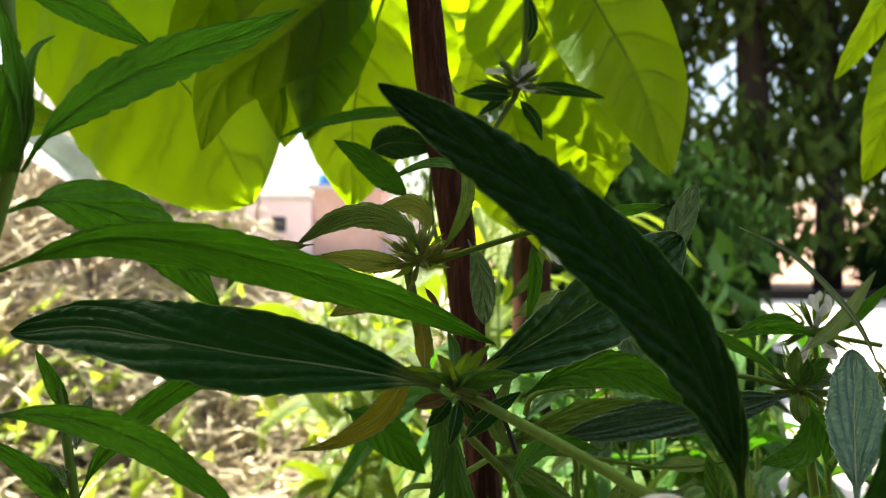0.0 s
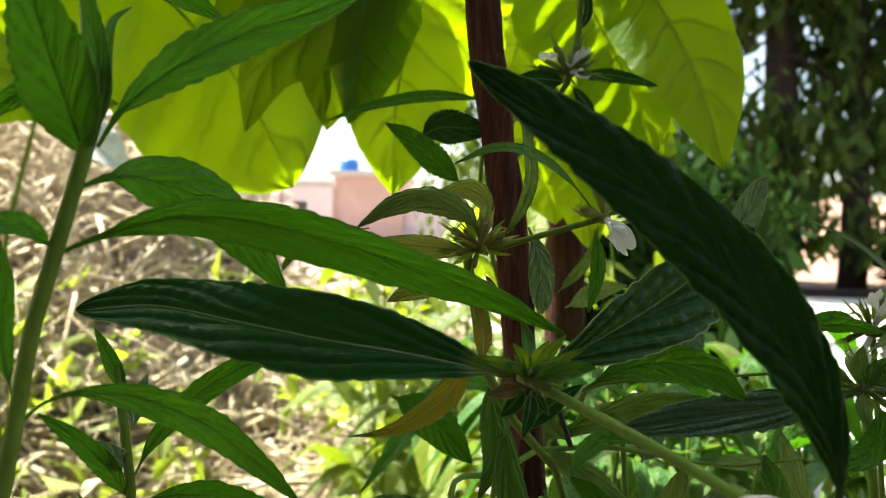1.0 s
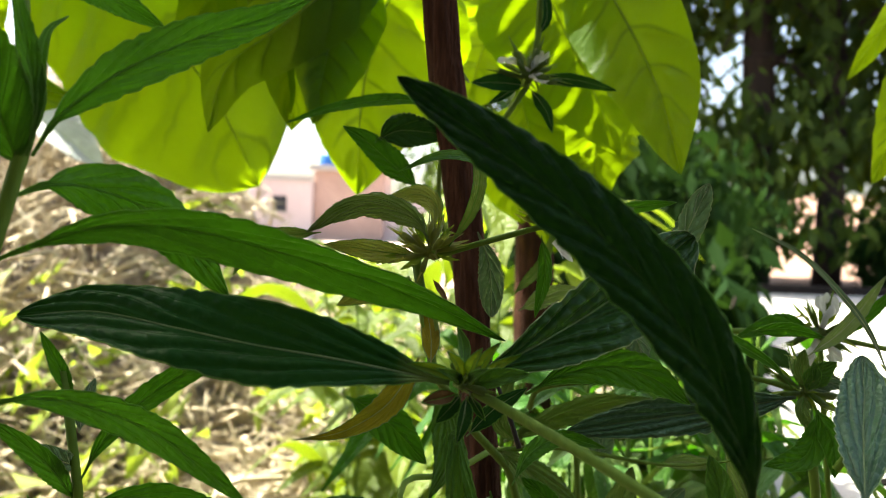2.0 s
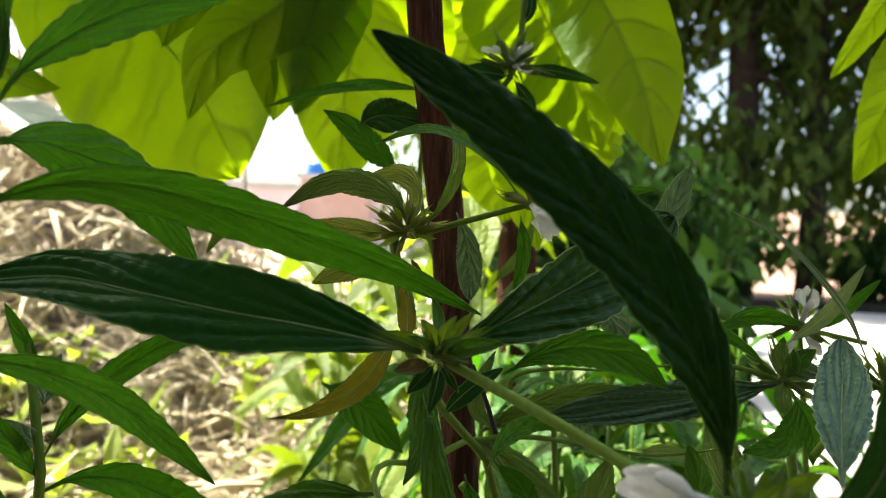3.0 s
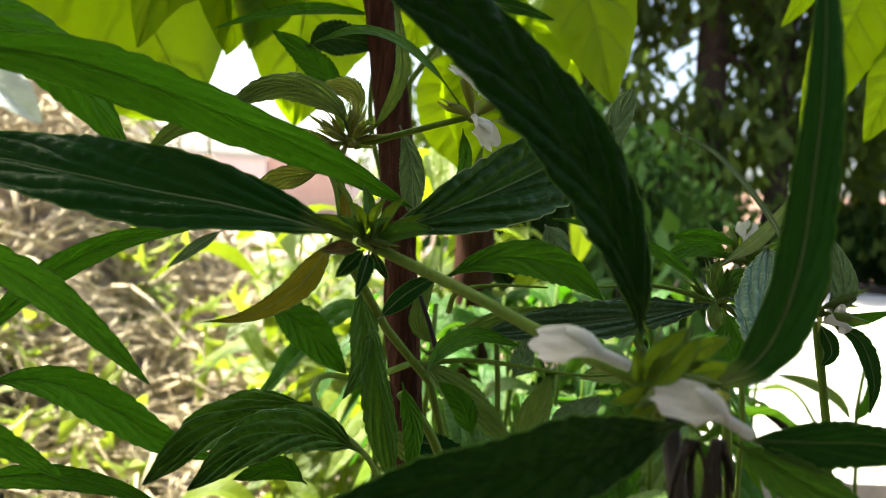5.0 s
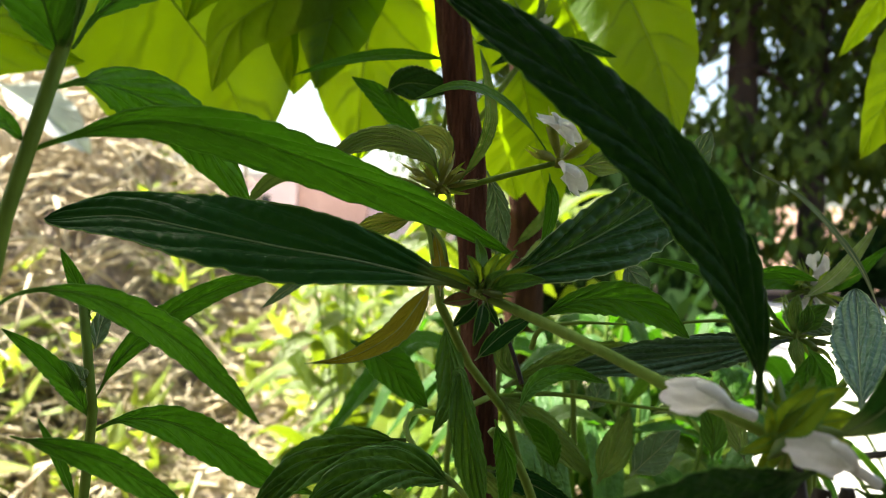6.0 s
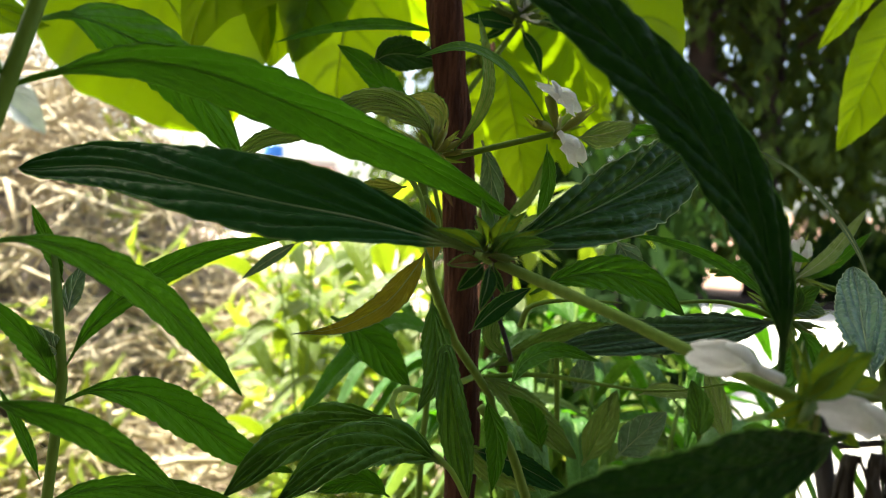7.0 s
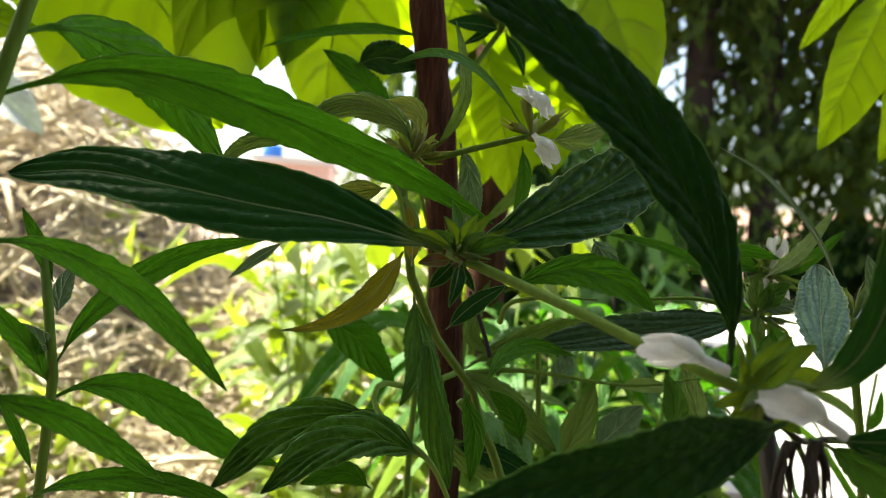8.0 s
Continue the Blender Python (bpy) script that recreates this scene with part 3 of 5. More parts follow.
leaf(thumba, [(0.0375, 0.0866, 0.5665), (0.0406, 0.0866, 0.5697), (0.045, 0.0874, 0.5717)], 0.0027, (0.02, -0.99, 0.13), bract_green, name='bract', quilt=0.4)
leaf(thumba, [(0.0379, 0.0866, 0.5663), (0.0415, 0.0864, 0.5675), (0.0463, 0.0872, 0.5682)], 0.0031, (0.07, -1, 0.02), bract_green, name='bract', quilt=0.4)
leaf(thumba, [(0.0362, 0.0847, 0.5665), (0.0334, 0.0838, 0.5652), (0.0299, 0.0829, 0.5643)], 0.0017, (0.01, -0.8, 0.6), bract_green, name='bract', quilt=0.4)
leaf(thumba, [(0.0363, 0.0847, 0.5662), (0.0341, 0.0837, 0.5636), (0.0322, 0.0837, 0.5607)], 0.0019, (-0.43, -0.78, 0.46), bract_green, name='bract', quilt=0.4)
leaf(thumba, [(0.0379, 0.0866, 0.5657), (0.042, 0.0873, 0.5647), (0.0467, 0.089, 0.5645)], 0.0025, (0.25, -0.96, -0.12), leaf_yellowish, name='bract', quilt=0.4)
leaf(thumba, [(0.0325, 0.0802, 0.5669), (0.0334, 0.0782, 0.5705), (0.0356, 0.0766, 0.5738)], 0.0024, (-0.1, -0.9, 0.4), bract_green, name='bract', quilt=0.5, peak=0.4, fold=0.4)
leaf(thumba, [(0.033, 0.0802, 0.5669), (0.0349, 0.0776, 0.5699), (0.0366, 0.0755, 0.5731)], 0.0027, (-0.1, -0.9, 0.4), bract_green, name='bract', quilt=0.5, peak=0.4, fold=0.4)
leaf(thumba, [(0.0321, 0.0803, 0.567), (0.0315, 0.0789, 0.5691), (0.0308, 0.078, 0.5713)], 0.0014, (-0.1, -0.9, 0.4), bract_green, name='bract', quilt=0.5, peak=0.4, fold=0.4)
leaf(thumba, [(0.0369, 0.0856, 0.566), (0.0363, 0.0846, 0.5635), (0.0355, 0.0835, 0.5606)], 0.0018, (-0.53, -0.73, 0.42), leaf_yellowish, name='bract', quilt=0.4)
leaf(thumba, [(0.0382, 0.0855, 0.5659), (0.0399, 0.0853, 0.5631), (0.0425, 0.0851, 0.561)], 0.0023, (-0.34, -0.92, -0.22), bract_green, name='bract', quilt=0.4)
leaf(thumba, [(0.0015, 0.1123, 0.5802), (0.0006, 0.1099, 0.5829), (-0.0008, 0.1093, 0.5848)], 0.0019, (0.3, -0.9, 0.3), bract_green, name='bract', quilt=0.4, peak=0.4, fold=0.6)
leaf(thumba, [(0.0015, 0.1123, 0.582), (0.0015, 0.1147, 0.5849), (0.0007, 0.1154, 0.5876)], 0.0018, (0.3, -0.9, 0.3), leaf_ridged, name='bract', quilt=0.4, peak=0.4, fold=0.6)
leaf(thumba, [(0.0025, 0.1123, 0.5804), (0.0029, 0.1091, 0.5834), (0.0041, 0.1084, 0.5855)], 0.0019, (-0.3, -0.9, 0.3), bract_green, name='bract', quilt=0.4, peak=0.4, fold=0.6)
leaf(thumba, [(0.0033, 0.1123, 0.58), (0.0047, 0.1116, 0.5833), (0.0068, 0.1115, 0.5859)], 0.0017, (-0.3, -0.9, 0.3), bract_green, name='bract', quilt=0.4, peak=0.4, fold=0.6)
leaf(thumba, [(0.0033, 0.1123, 0.5797), (0.0065, 0.114, 0.5819), (0.0103, 0.1145, 0.5838)], 0.0014, (-0.3, -0.9, 0.3), bract_green, name='bract', quilt=0.4, peak=0.4, fold=0.6)
leaf(thumba, [(0.0029, 0.1123, 0.5794), (0.0067, 0.1108, 0.5809), (0.0111, 0.1105, 0.5817)], 0.0026, (-0.3, -0.9, 0.3), leaf_ridged, name='bract', quilt=0.4, peak=0.4, fold=0.6)
leaf(thumba, [(0.0013, 0.1123, 0.58), (-0.0023, 0.1114, 0.5816), (-0.0065, 0.1111, 0.5826)], 0.0018, (0.3, -0.9, 0.3), bract_green, name='bract', quilt=0.4, peak=0.4, fold=0.6)
leaf(thumba, [(0.0025, 0.1123, 0.5797), (0.0033, 0.1075, 0.5819), (0.005, 0.1064, 0.583)], 0.0016, (-0.3, -0.9, 0.3), leaf_ridged, name='bract', quilt=0.4, peak=0.4, fold=0.6)
leaf(thumba, [(0.0013, 0.1123, 0.5797), (-0.0004, 0.1082, 0.5817), (-0.0024, 0.1072, 0.5827)], 0.0016, (0.3, -0.9, 0.3), leaf_ridged, name='bract', quilt=0.4, peak=0.4, fold=0.6)
leaf(thumba, [(0.0022, 0.1122, 0.5779), (0.0017, 0.1098, 0.5751), (0.0008, 0.1091, 0.5715)], 0.0021, (0.3, -0.9, 0.3), leaf_dark, name='bract', quilt=0.4, peak=0.4, fold=0.6)
leaf(thumba, [(0.0014, 0.1122, 0.5781), (-0.0002, 0.1114, 0.5763), (-0.0023, 0.1111, 0.574)], 0.0023, (0.3, -0.9, 0.3), leaf_dark, name='bract', quilt=0.4, peak=0.4, fold=0.6)
leaf(thumba, [(0.0026, 0.1123, 0.5783), (0.0036, 0.1147, 0.5761), (0.0052, 0.1153, 0.5736)], 0.0016, (-0.3, -0.9, 0.3), leaf_dark, name='bract', quilt=0.4, peak=0.4, fold=0.6)
leaf(thumba, [(0.0009, 0.111, 0.5784), (-0.0017, 0.109, 0.5781), (-0.0043, 0.1079, 0.5777)], 0.0022, (0.1, -0.9, 0.4), leaf_dry, name='bract', quilt=0.5, peak=0.5, fold=0.5)

tall_herb = thing('leafy_herb', (-0.066, 0.096, 0), 'tall herb with bright green lance leaves on an upright stem', 'plant', 'herbs')
stem(tall_herb, [(-0.0674, 0.1161, -0.01), (-0.0661, 0.1061, 0.2821), (-0.0661, 0.0961, 0.5643), (-0.0642, 0.0974, 0.5782), (-0.0627, 0.0985, 0.5867), (-0.0607, 0.1002, 0.5961), (-0.057, 0.1, 0.6063), (-0.0561, 0.1001, 0.6144), (-0.0563, 0.0993, 0.6272), (-0.0569, 0.0985, 0.6397)], 0.0020, 0.0010, stem_green, 'stem')
leaf(tall_herb, [(-0.0603, 0.1002, 0.5962), (-0.0566, 0.1009, 0.598), (-0.0504, 0.1021, 0.6003), (-0.0453, 0.1042, 0.6014), (-0.0378, 0.1074, 0.601), (-0.0291, 0.1116, 0.599), (-0.0181, 0.1158, 0.5957), (-0.0053, 0.1201, 0.5911), (0.0086, 0.1238, 0.5845)], 0.0081, (0.21, -0.85, -0.48), leaf_green, quilt=0.5, petiole=0.07)
leaf(tall_herb, [(-0.0583, 0.1019, 0.605), (-0.0557, 0.105, 0.6066), (-0.0524, 0.1101, 0.6066), (-0.0459, 0.1152, 0.6037), (-0.0411, 0.1193, 0.5979), (-0.0356, 0.1223, 0.59)], 0.0088, (0.45, -0.88, 0.05), leaf_green, quilt=0.5, fold=-0.3, petiole=0.1)
leaf(tall_herb, [(-0.0569, 0.1, 0.6078), (-0.0579, 0.0971, 0.6145), (-0.0596, 0.0942, 0.6229), (-0.0617, 0.0923, 0.6323)], 0.0095, (0.32, -0.92, -0.23), leaf_green, quilt=0.5, petiole=0.05)
leaf(tall_herb, [(-0.0555, 0.0991, 0.6099), (-0.0545, 0.0982, 0.6177), (-0.0548, 0.0963, 0.6256), (-0.0554, 0.0944, 0.6319)], 0.0032, (0.83, -0.55, -0.12), leaf_green, quilt=0.5)
leaf(tall_herb, [(-0.0552, 0.0991, 0.6106), (-0.0541, 0.0987, 0.617), (-0.0542, 0.0993, 0.6222), (-0.0543, 0.1014, 0.6266), (-0.0532, 0.1044, 0.6293)], 0.0015, (0.5, -0.84, 0.19), leaf_green, quilt=0.2)
leaf(tall_herb, [(-0.0555, 0.1001, 0.61), (-0.0527, 0.1022, 0.6159), (-0.0465, 0.1065, 0.6227), (-0.039, 0.1128, 0.6288), (-0.0311, 0.1181, 0.6333), (-0.0233, 0.1234, 0.6388)], 0.0068, (0.66, -0.74, -0.15), leaf_green, quilt=0.5, petiole=0.1)
leaf(tall_herb, [(-0.058, 0.1024, 0.6354), (-0.0518, 0.1076, 0.6343), (-0.0477, 0.1126, 0.6325), (-0.0441, 0.1157, 0.6307)], 0.0044, (0.58, -0.73, -0.37), leaf_green, quilt=0.5)
leaf(tall_herb, [(-0.0608, 0.0997, 0.5967), (-0.0618, 0.0958, 0.5993), (-0.0629, 0.0917, 0.5998), (-0.0643, 0.0877, 0.5978)], 0.0032, (0.94, -0.24, 0.26), leaf_green, quilt=0.5)
leaf(tall_herb, [(-0.0606, 0.1021, 0.622), (-0.0657, 0.1019, 0.6178), (-0.0694, 0.1018, 0.6155), (-0.0737, 0.1017, 0.612)], 0.0030, (0.29, -0.89, -0.34), leaf_green, quilt=0.5)
leaf(tall_herb, [(-0.0638, 0.0983, 0.5746), (-0.0625, 0.1014, 0.5765), (-0.0593, 0.1055, 0.5771), (-0.054, 0.1116, 0.5751), (-0.0474, 0.1217, 0.5687), (-0.0418, 0.1317, 0.5596), (-0.0368, 0.1416, 0.55)], 0.0054, (0.78, -0.6, -0.19), leaf_green, quilt=0.5, petiole=0.12)
leaf(tall_herb, [(-0.0649, 0.1062, 0.5558), (-0.0537, 0.1072, 0.5532), (-0.0478, 0.1127, 0.5477), (-0.0413, 0.1191, 0.54)], 0.0045, (0.34, -0.91, -0.24), leaf_green, quilt=0.5)
leaf(tall_herb, [(-0.0652, 0.1258, 0.534), (-0.0592, 0.1304, 0.5356), (-0.0506, 0.1348, 0.5351), (-0.0389, 0.1339, 0.5338), (-0.03, 0.1331, 0.5306)], 0.0044, (0.2, -0.98, -0.02), leaf_green, quilt=0.5)
leaf(tall_herb, [(-0.0634, 0.0954, 0.5786), (-0.0636, 0.0935, 0.5859), (-0.0628, 0.0926, 0.5928), (-0.0637, 0.0917, 0.5995)], 0.0025, (0.79, -0.6, -0.1), leaf_green, quilt=0.5)

low_herb = thing('leafy_herb', (-0.072, 0.146, 0), 'small young herb with narrow green leaves and downy tips', 'plant', 'herbs')
stem(low_herb, [(-0.0731, 0.1663, -0.01), (-0.0717, 0.1563, 0.2628), (-0.0717, 0.1463, 0.5257), (-0.0699, 0.1445, 0.5455), (-0.0683, 0.1426, 0.5583), (-0.0692, 0.1418, 0.5684), (-0.0711, 0.1411, 0.5743)], 0.0018, 0.0009, stem_green, 'stem')
leaf(low_herb, [(-0.0688, 0.1435, 0.553), (-0.0647, 0.1443, 0.5608), (-0.0578, 0.148, 0.5686), (-0.0468, 0.1522, 0.5753), (-0.0332, 0.1573, 0.5788)], 0.0050, (0.39, -0.92, -0.05), leaf_green, quilt=0.5)
leaf(low_herb, [(-0.0697, 0.1455, 0.5462), (-0.0644, 0.1471, 0.5484), (-0.0564, 0.1515, 0.5469), (-0.0477, 0.1567, 0.5408), (-0.0393, 0.162, 0.5335), (-0.0286, 0.1651, 0.5289)], 0.0082, (0.45, -0.89, 0.07), leaf_green, quilt=0.5, petiole=0.08)
leaf(low_herb, [(-0.0699, 0.1445, 0.5486), (-0.0724, 0.1388, 0.5571), (-0.0767, 0.1353, 0.5631), (-0.0811, 0.1327, 0.5672)], 0.0042, (0.61, -0.78, -0.13), leaf_green, quilt=0.5)
leaf(low_herb, [(-0.0694, 0.1418, 0.5684), (-0.0717, 0.1401, 0.5753), (-0.0741, 0.1384, 0.5817)], 0.0028, (0.44, -0.9, -0.07), leaf_green, quilt=0.5)
leaf(low_herb, [(-0.0688, 0.1427, 0.5623), (-0.0689, 0.1448, 0.5667), (-0.0678, 0.1468, 0.5718)], 0.0033, (0.4, -0.86, 0.33), leaf_downy, quilt=1)
leaf(low_herb, [(-0.0693, 0.1436, 0.5555), (-0.0716, 0.1408, 0.5578), (-0.0749, 0.1401, 0.5607)], 0.0040, (0.54, -0.84, 0.02), leaf_downy, quilt=1)
leaf(low_herb, [(-0.0774, 0.1568, 0.5277), (-0.0814, 0.1572, 0.5363), (-0.0865, 0.1578, 0.5449)], 0.0022, (0.39, -0.88, 0.26), leaf_green, quilt=0.5)

bud_herb = thing('flowering_herb', (0.015, 0.152, 0), 'herb with wrinkled pale leaves and a spiky bud whorl', 'plant', 'herbs')
stem(bud_herb, [(0.0256, 0.2187, -0.01), (0.0251, 0.2087, 0.255), (0.0251, 0.1987, 0.5101), (0.0183, 0.1967, 0.538), (0.0132, 0.1953, 0.5462), (0.0064, 0.1839, 0.5545), (-0.0001, 0.1696, 0.5657), (-0.005, 0.1561, 0.5777), (-0.0079, 0.1545, 0.59), (-0.0072, 0.1556, 0.5958)], 0.0016, 0.0010, stem_green, 'stem')
leaf(bud_herb, [(-0.0049, 0.1562, 0.6002), (-0.0079, 0.1532, 0.6043), (-0.0148, 0.1511, 0.6069), (-0.0213, 0.1499, 0.6058), (-0.0287, 0.1506, 0.6011)], 0.0056, (0.19, -0.86, -0.47), leaf_pale, quilt=2.0)
leaf(bud_herb, [(-0.0046, 0.1593, 0.6014), (-0.0033, 0.1614, 0.6067), (-0.0071, 0.1653, 0.6098), (-0.015, 0.1691, 0.6087)], 0.0046, (-0.63, -0.77, 0.14), leaf_yellowish, quilt=1.4)
leaf(bud_herb, [(-0.0007, 0.1553, 0.5989), (0.0032, 0.1535, 0.6054), (0.005, 0.1537, 0.6122), (0.0041, 0.1558, 0.6202), (0.0025, 0.1588, 0.6275)], 0.0029, (0.36, -0.93, 0.07), leaf_olive, quilt=0.5)
leaf(bud_herb, [(0.0053, 0.1601, 0.602), (0.0081, 0.1622, 0.595), (0.0091, 0.1652, 0.5838)], 0.0052, (-0.09, -0.98, -0.17), leaf_downy, quilt=0.8, blunt=1, peak=0.55)
leaf(bud_herb, [(-0.0057, 0.1552, 0.5968), (-0.0126, 0.157, 0.5972), (-0.0197, 0.1608, 0.5979), (-0.027, 0.1627, 0.5985)], 0.0046, (-0.33, -0.94, 0.04), leaf_yellowish, quilt=1)
leaf(bud_herb, [(-0.0097, 0.1527, 0.5908), (-0.0174, 0.1532, 0.5891), (-0.0228, 0.1536, 0.5865)], 0.0045, (-0.05, -1, -0.07), leaf_yellowish, quilt=1)
leaf(bud_herb, [(-0.028, 0.1643, 0.601), (-0.0383, 0.1631, 0.5995), (-0.0434, 0.1624, 0.5957), (-0.0462, 0.1625, 0.5914)], 0.0036, (0.15, -0.98, -0.1), leaf_olive, quilt=0.6)
stem(bud_herb, [(-0.0036, 0.1572, 0.5967), (0.0077, 0.1556, 0.6004), (0.0188, 0.1539, 0.6038)], 0.0007, 0.0006, stem_green, 'stem')
flower_head(bud_herb, (-0.0046, 0.1562, 0.5976), 0.0064, (-0.1, -0.6, 0.75), 14, 7, skin=calyx_yellow)
flower_head(bud_herb, (0.0199, 0.1556, 0.604), 0.0072, (0.5, -0.3, 0.75), 6, 9, slim=True, skin=calyx_yellow)
corolla(bud_herb, (0.0194, 0.1538, 0.61), (0.0154, 0.1501, 0.6136), 0.0030, 5)
corolla(bud_herb, (0.0185, 0.1519, 0.6125), (0.022, 0.1476, 0.6081), 0.0028, 6)
corolla(bud_herb, (0.0195, 0.1517, 0.6035), (0.0235, 0.1473, 0.5984), 0.0032, 7)
leaf(bud_herb, [(0.024, 0.1553, 0.6035), (0.0302, 0.1569, 0.605), (0.0374, 0.1594, 0.6078)], 0.0057, (0.37, -0.88, -0.3), leaf_pale, quilt=1)
leaf(bud_herb, [(0.0326, 0.1698, 0.606), (0.0394, 0.1713, 0.6084), (0.0506, 0.1735, 0.6101)], 0.0030, (0.27, -0.89, -0.37), leaf_green, quilt=0.5)
leaf(bud_herb, [(0.0181, 0.1539, 0.6047), (0.0121, 0.1488, 0.6106), (0.0051, 0.1437, 0.6149), (-0.0025, 0.1385, 0.6156), (-0.0101, 0.1353, 0.6122)], 0.0022, (0.58, -0.76, 0.3), leaf_ridged, quilt=0.4, petiole=0.2)
leaf(bud_herb, [(0.0179, 0.1548, 0.6017), (0.0189, 0.1545, 0.5944), (0.0171, 0.1545, 0.5851)], 0.0031, (-0.45, -0.89, 0.03), leaf_green, quilt=0.4)
leaf(bud_herb, [(-0.0057, 0.1424, 0.5784), (-0.0072, 0.1429, 0.5754), (-0.0113, 0.1435, 0.5693), (-0.0168, 0.1447, 0.565), (-0.0222, 0.1455, 0.5625), (-0.0296, 0.1464, 0.5611)], 0.0052, (-0.04, -1, -0.03), leaf_yellow, quilt=0.5, petiole=0.03, peak=0.3, tail=1)
leaf(bud_herb, [(0.0009, 0.1759, 0.5446), (0.001, 0.1732, 0.553), (0.0024, 0.1702, 0.5559), (0.0036, 0.1678, 0.5479), (0.0056, 0.1654, 0.5388), (0.0085, 0.1627, 0.5263)], 0.0072, (-0.35, -0.82, 0.45), leaf_ridged, quilt=0.6, fold=0.55, petiole=0.2, peak=0.6)
leaf(bud_herb, [(-0.0016, 0.1779, 0.5676), (0.0001, 0.1754, 0.5577), (0.0001, 0.1721, 0.5493), (-0.0034, 0.168, 0.5427)], 0.0070, (-0.38, -0.85, 0.36), leaf_ridged, quilt=0.6)
stem(bud_herb, [(0.0115, 0.1954, 0.546), (0.001, 0.1791, 0.5451), (-0.0073, 0.1638, 0.5488), (-0.0095, 0.1599, 0.5464), (-0.006, 0.1545, 0.5418), (0.0019, 0.1498, 0.5371), (0.0061, 0.1504, 0.5306), (0.0101, 0.1519, 0.5212)], 0.0008, 0.0005, stem_pale, 'petiole')
leaf(bud_herb, [(0.0135, 0.1963, 0.5465), (0.0207, 0.1907, 0.5431), (0.0279, 0.1871, 0.5374), (0.0371, 0.1832, 0.5298)], 0.0083, (-0.14, -0.87, 0.48), leaf_olive, quilt=1.0, peak=0.5, petiole=0.04)
leaf(bud_herb, [(0.0153, 0.1961, 0.5485), (0.026, 0.1944, 0.5548), (0.0375, 0.1916, 0.5593), (0.0513, 0.1896, 0.5622)], 0.0088, (0.1, -0.94, -0.33), leaf_olive, quilt=1.5, peak=0.55, petiole=0.04)
leaf(bud_herb, [(0.0146, 0.144, 0.5718), (0.0218, 0.1447, 0.5757), (0.0312, 0.1473, 0.5769), (0.0402, 0.1496, 0.5744), (0.0478, 0.151, 0.5692)], 0.0072, (0.21, -0.98, 0.04), leaf_green, quilt=0.6, peak=0.55)
leaf(bud_herb, [(0.0034, 0.1412, 0.5641), (0.0084, 0.1419, 0.5691), (0.0147, 0.1435, 0.5731)], 0.0038, (0.23, -0.97, -0.04), leaf_dark, quilt=0.5)
leaf(bud_herb, [(-0.0253, 0.1935, 0.5595), (-0.0158, 0.1926, 0.5546), (-0.0044, 0.1916, 0.5434)], 0.0102, (0.02, -0.99, 0.14), leaf_green, quilt=0.6)
leaf(bud_herb, [(-0.009, 0.1608, 0.5431), (-0.0187, 0.1595, 0.5417), (-0.0309, 0.1584, 0.5362), (-0.0416, 0.156, 0.5263)], 0.0105, (-0.2, -0.77, 0.61), leaf_ridged, quilt=1.3)
leaf(bud_herb, [(0.0021, 0.1508, 0.5366), (-0.0083, 0.1487, 0.5407), (-0.0188, 0.1454, 0.5389), (-0.0295, 0.1431, 0.5304)], 0.0105, (0.03, -0.7, 0.71), leaf_ridged, quilt=1.3)
leaf(bud_herb, [(0.037, 0.1781, 0.5298), (0.041, 0.178, 0.5388), (0.0439, 0.1779, 0.5484)], 0.0075, (-0.33, -0.94, 0.11), leaf_olive, quilt=0.45)
leaf(bud_herb, [(0.0448, 0.1775, 0.5324), (0.051, 0.1772, 0.5389), (0.056, 0.1769, 0.544)], 0.0083, (-0.31, -0.92, 0.25), leaf_downy, quilt=0.45)
leaf(bud_herb, [(0.0638, 0.1762, 0.5379), (0.0637, 0.1763, 0.5452), (0.0613, 0.1766, 0.5521)], 0.0061, (-0.37, -0.93, -0.04), leaf_ridged, quilt=0.5)
leaf(bud_herb, [(0.0759, 0.1852, 0.5346), (0.0715, 0.1858, 0.547), (0.0688, 0.1861, 0.5553)], 0.0056, (-0.34, -0.94, -0.08), leaf_pale, quilt=1)
stem(bud_herb, [(0.0135, 0.1962, 0.546), (0.0292, 0.1931, 0.5481), (0.0531, 0.1812, 0.548), (0.0692, 0.174, 0.5521)], 0.0008, 0.0002, stem_green, 'stem')
stem(bud_herb, [(0.0188, 0.1735, 0.5625), (0.0203, 0.1696, 0.5675), (0.0284, 0.1672, 0.5696), (0.0395, 0.1655, 0.5699)], 0.0007, 0.0002, stem_green, 'stem')
leaf(bud_herb, [(0.0131, 0.1502, 0.5524), (0.017, 0.155, 0.5574), (0.0243, 0.1595, 0.5595), (0.0334, 0.1588, 0.5578)], 0.0039, (0.3, -0.9, 0.31), leaf_green, quilt=0.4)
leaf(bud_herb, [(0.0088, 0.1506, 0.5509), (0.0117, 0.1502, 0.5422), (0.0113, 0.15, 0.5321)], 0.0047, (-0.46, -0.89, -0.04), leaf_green, quilt=0.6)
leaf(bud_herb, [(0.0049, 0.1706, 0.5362), (0.0142, 0.1698, 0.5306), (0.0246, 0.169, 0.5263)], 0.0063, (0.02, -0.98, 0.2), leaf_olive, quilt=0.6)
leaf(bud_herb, [(-0.0324, 0.1743, 0.5779), (-0.0382, 0.1746, 0.5737), (-0.0444, 0.175, 0.5687)], 0.0025, (-0.01, -1, -0.07), leaf_downy, quilt=0.4)
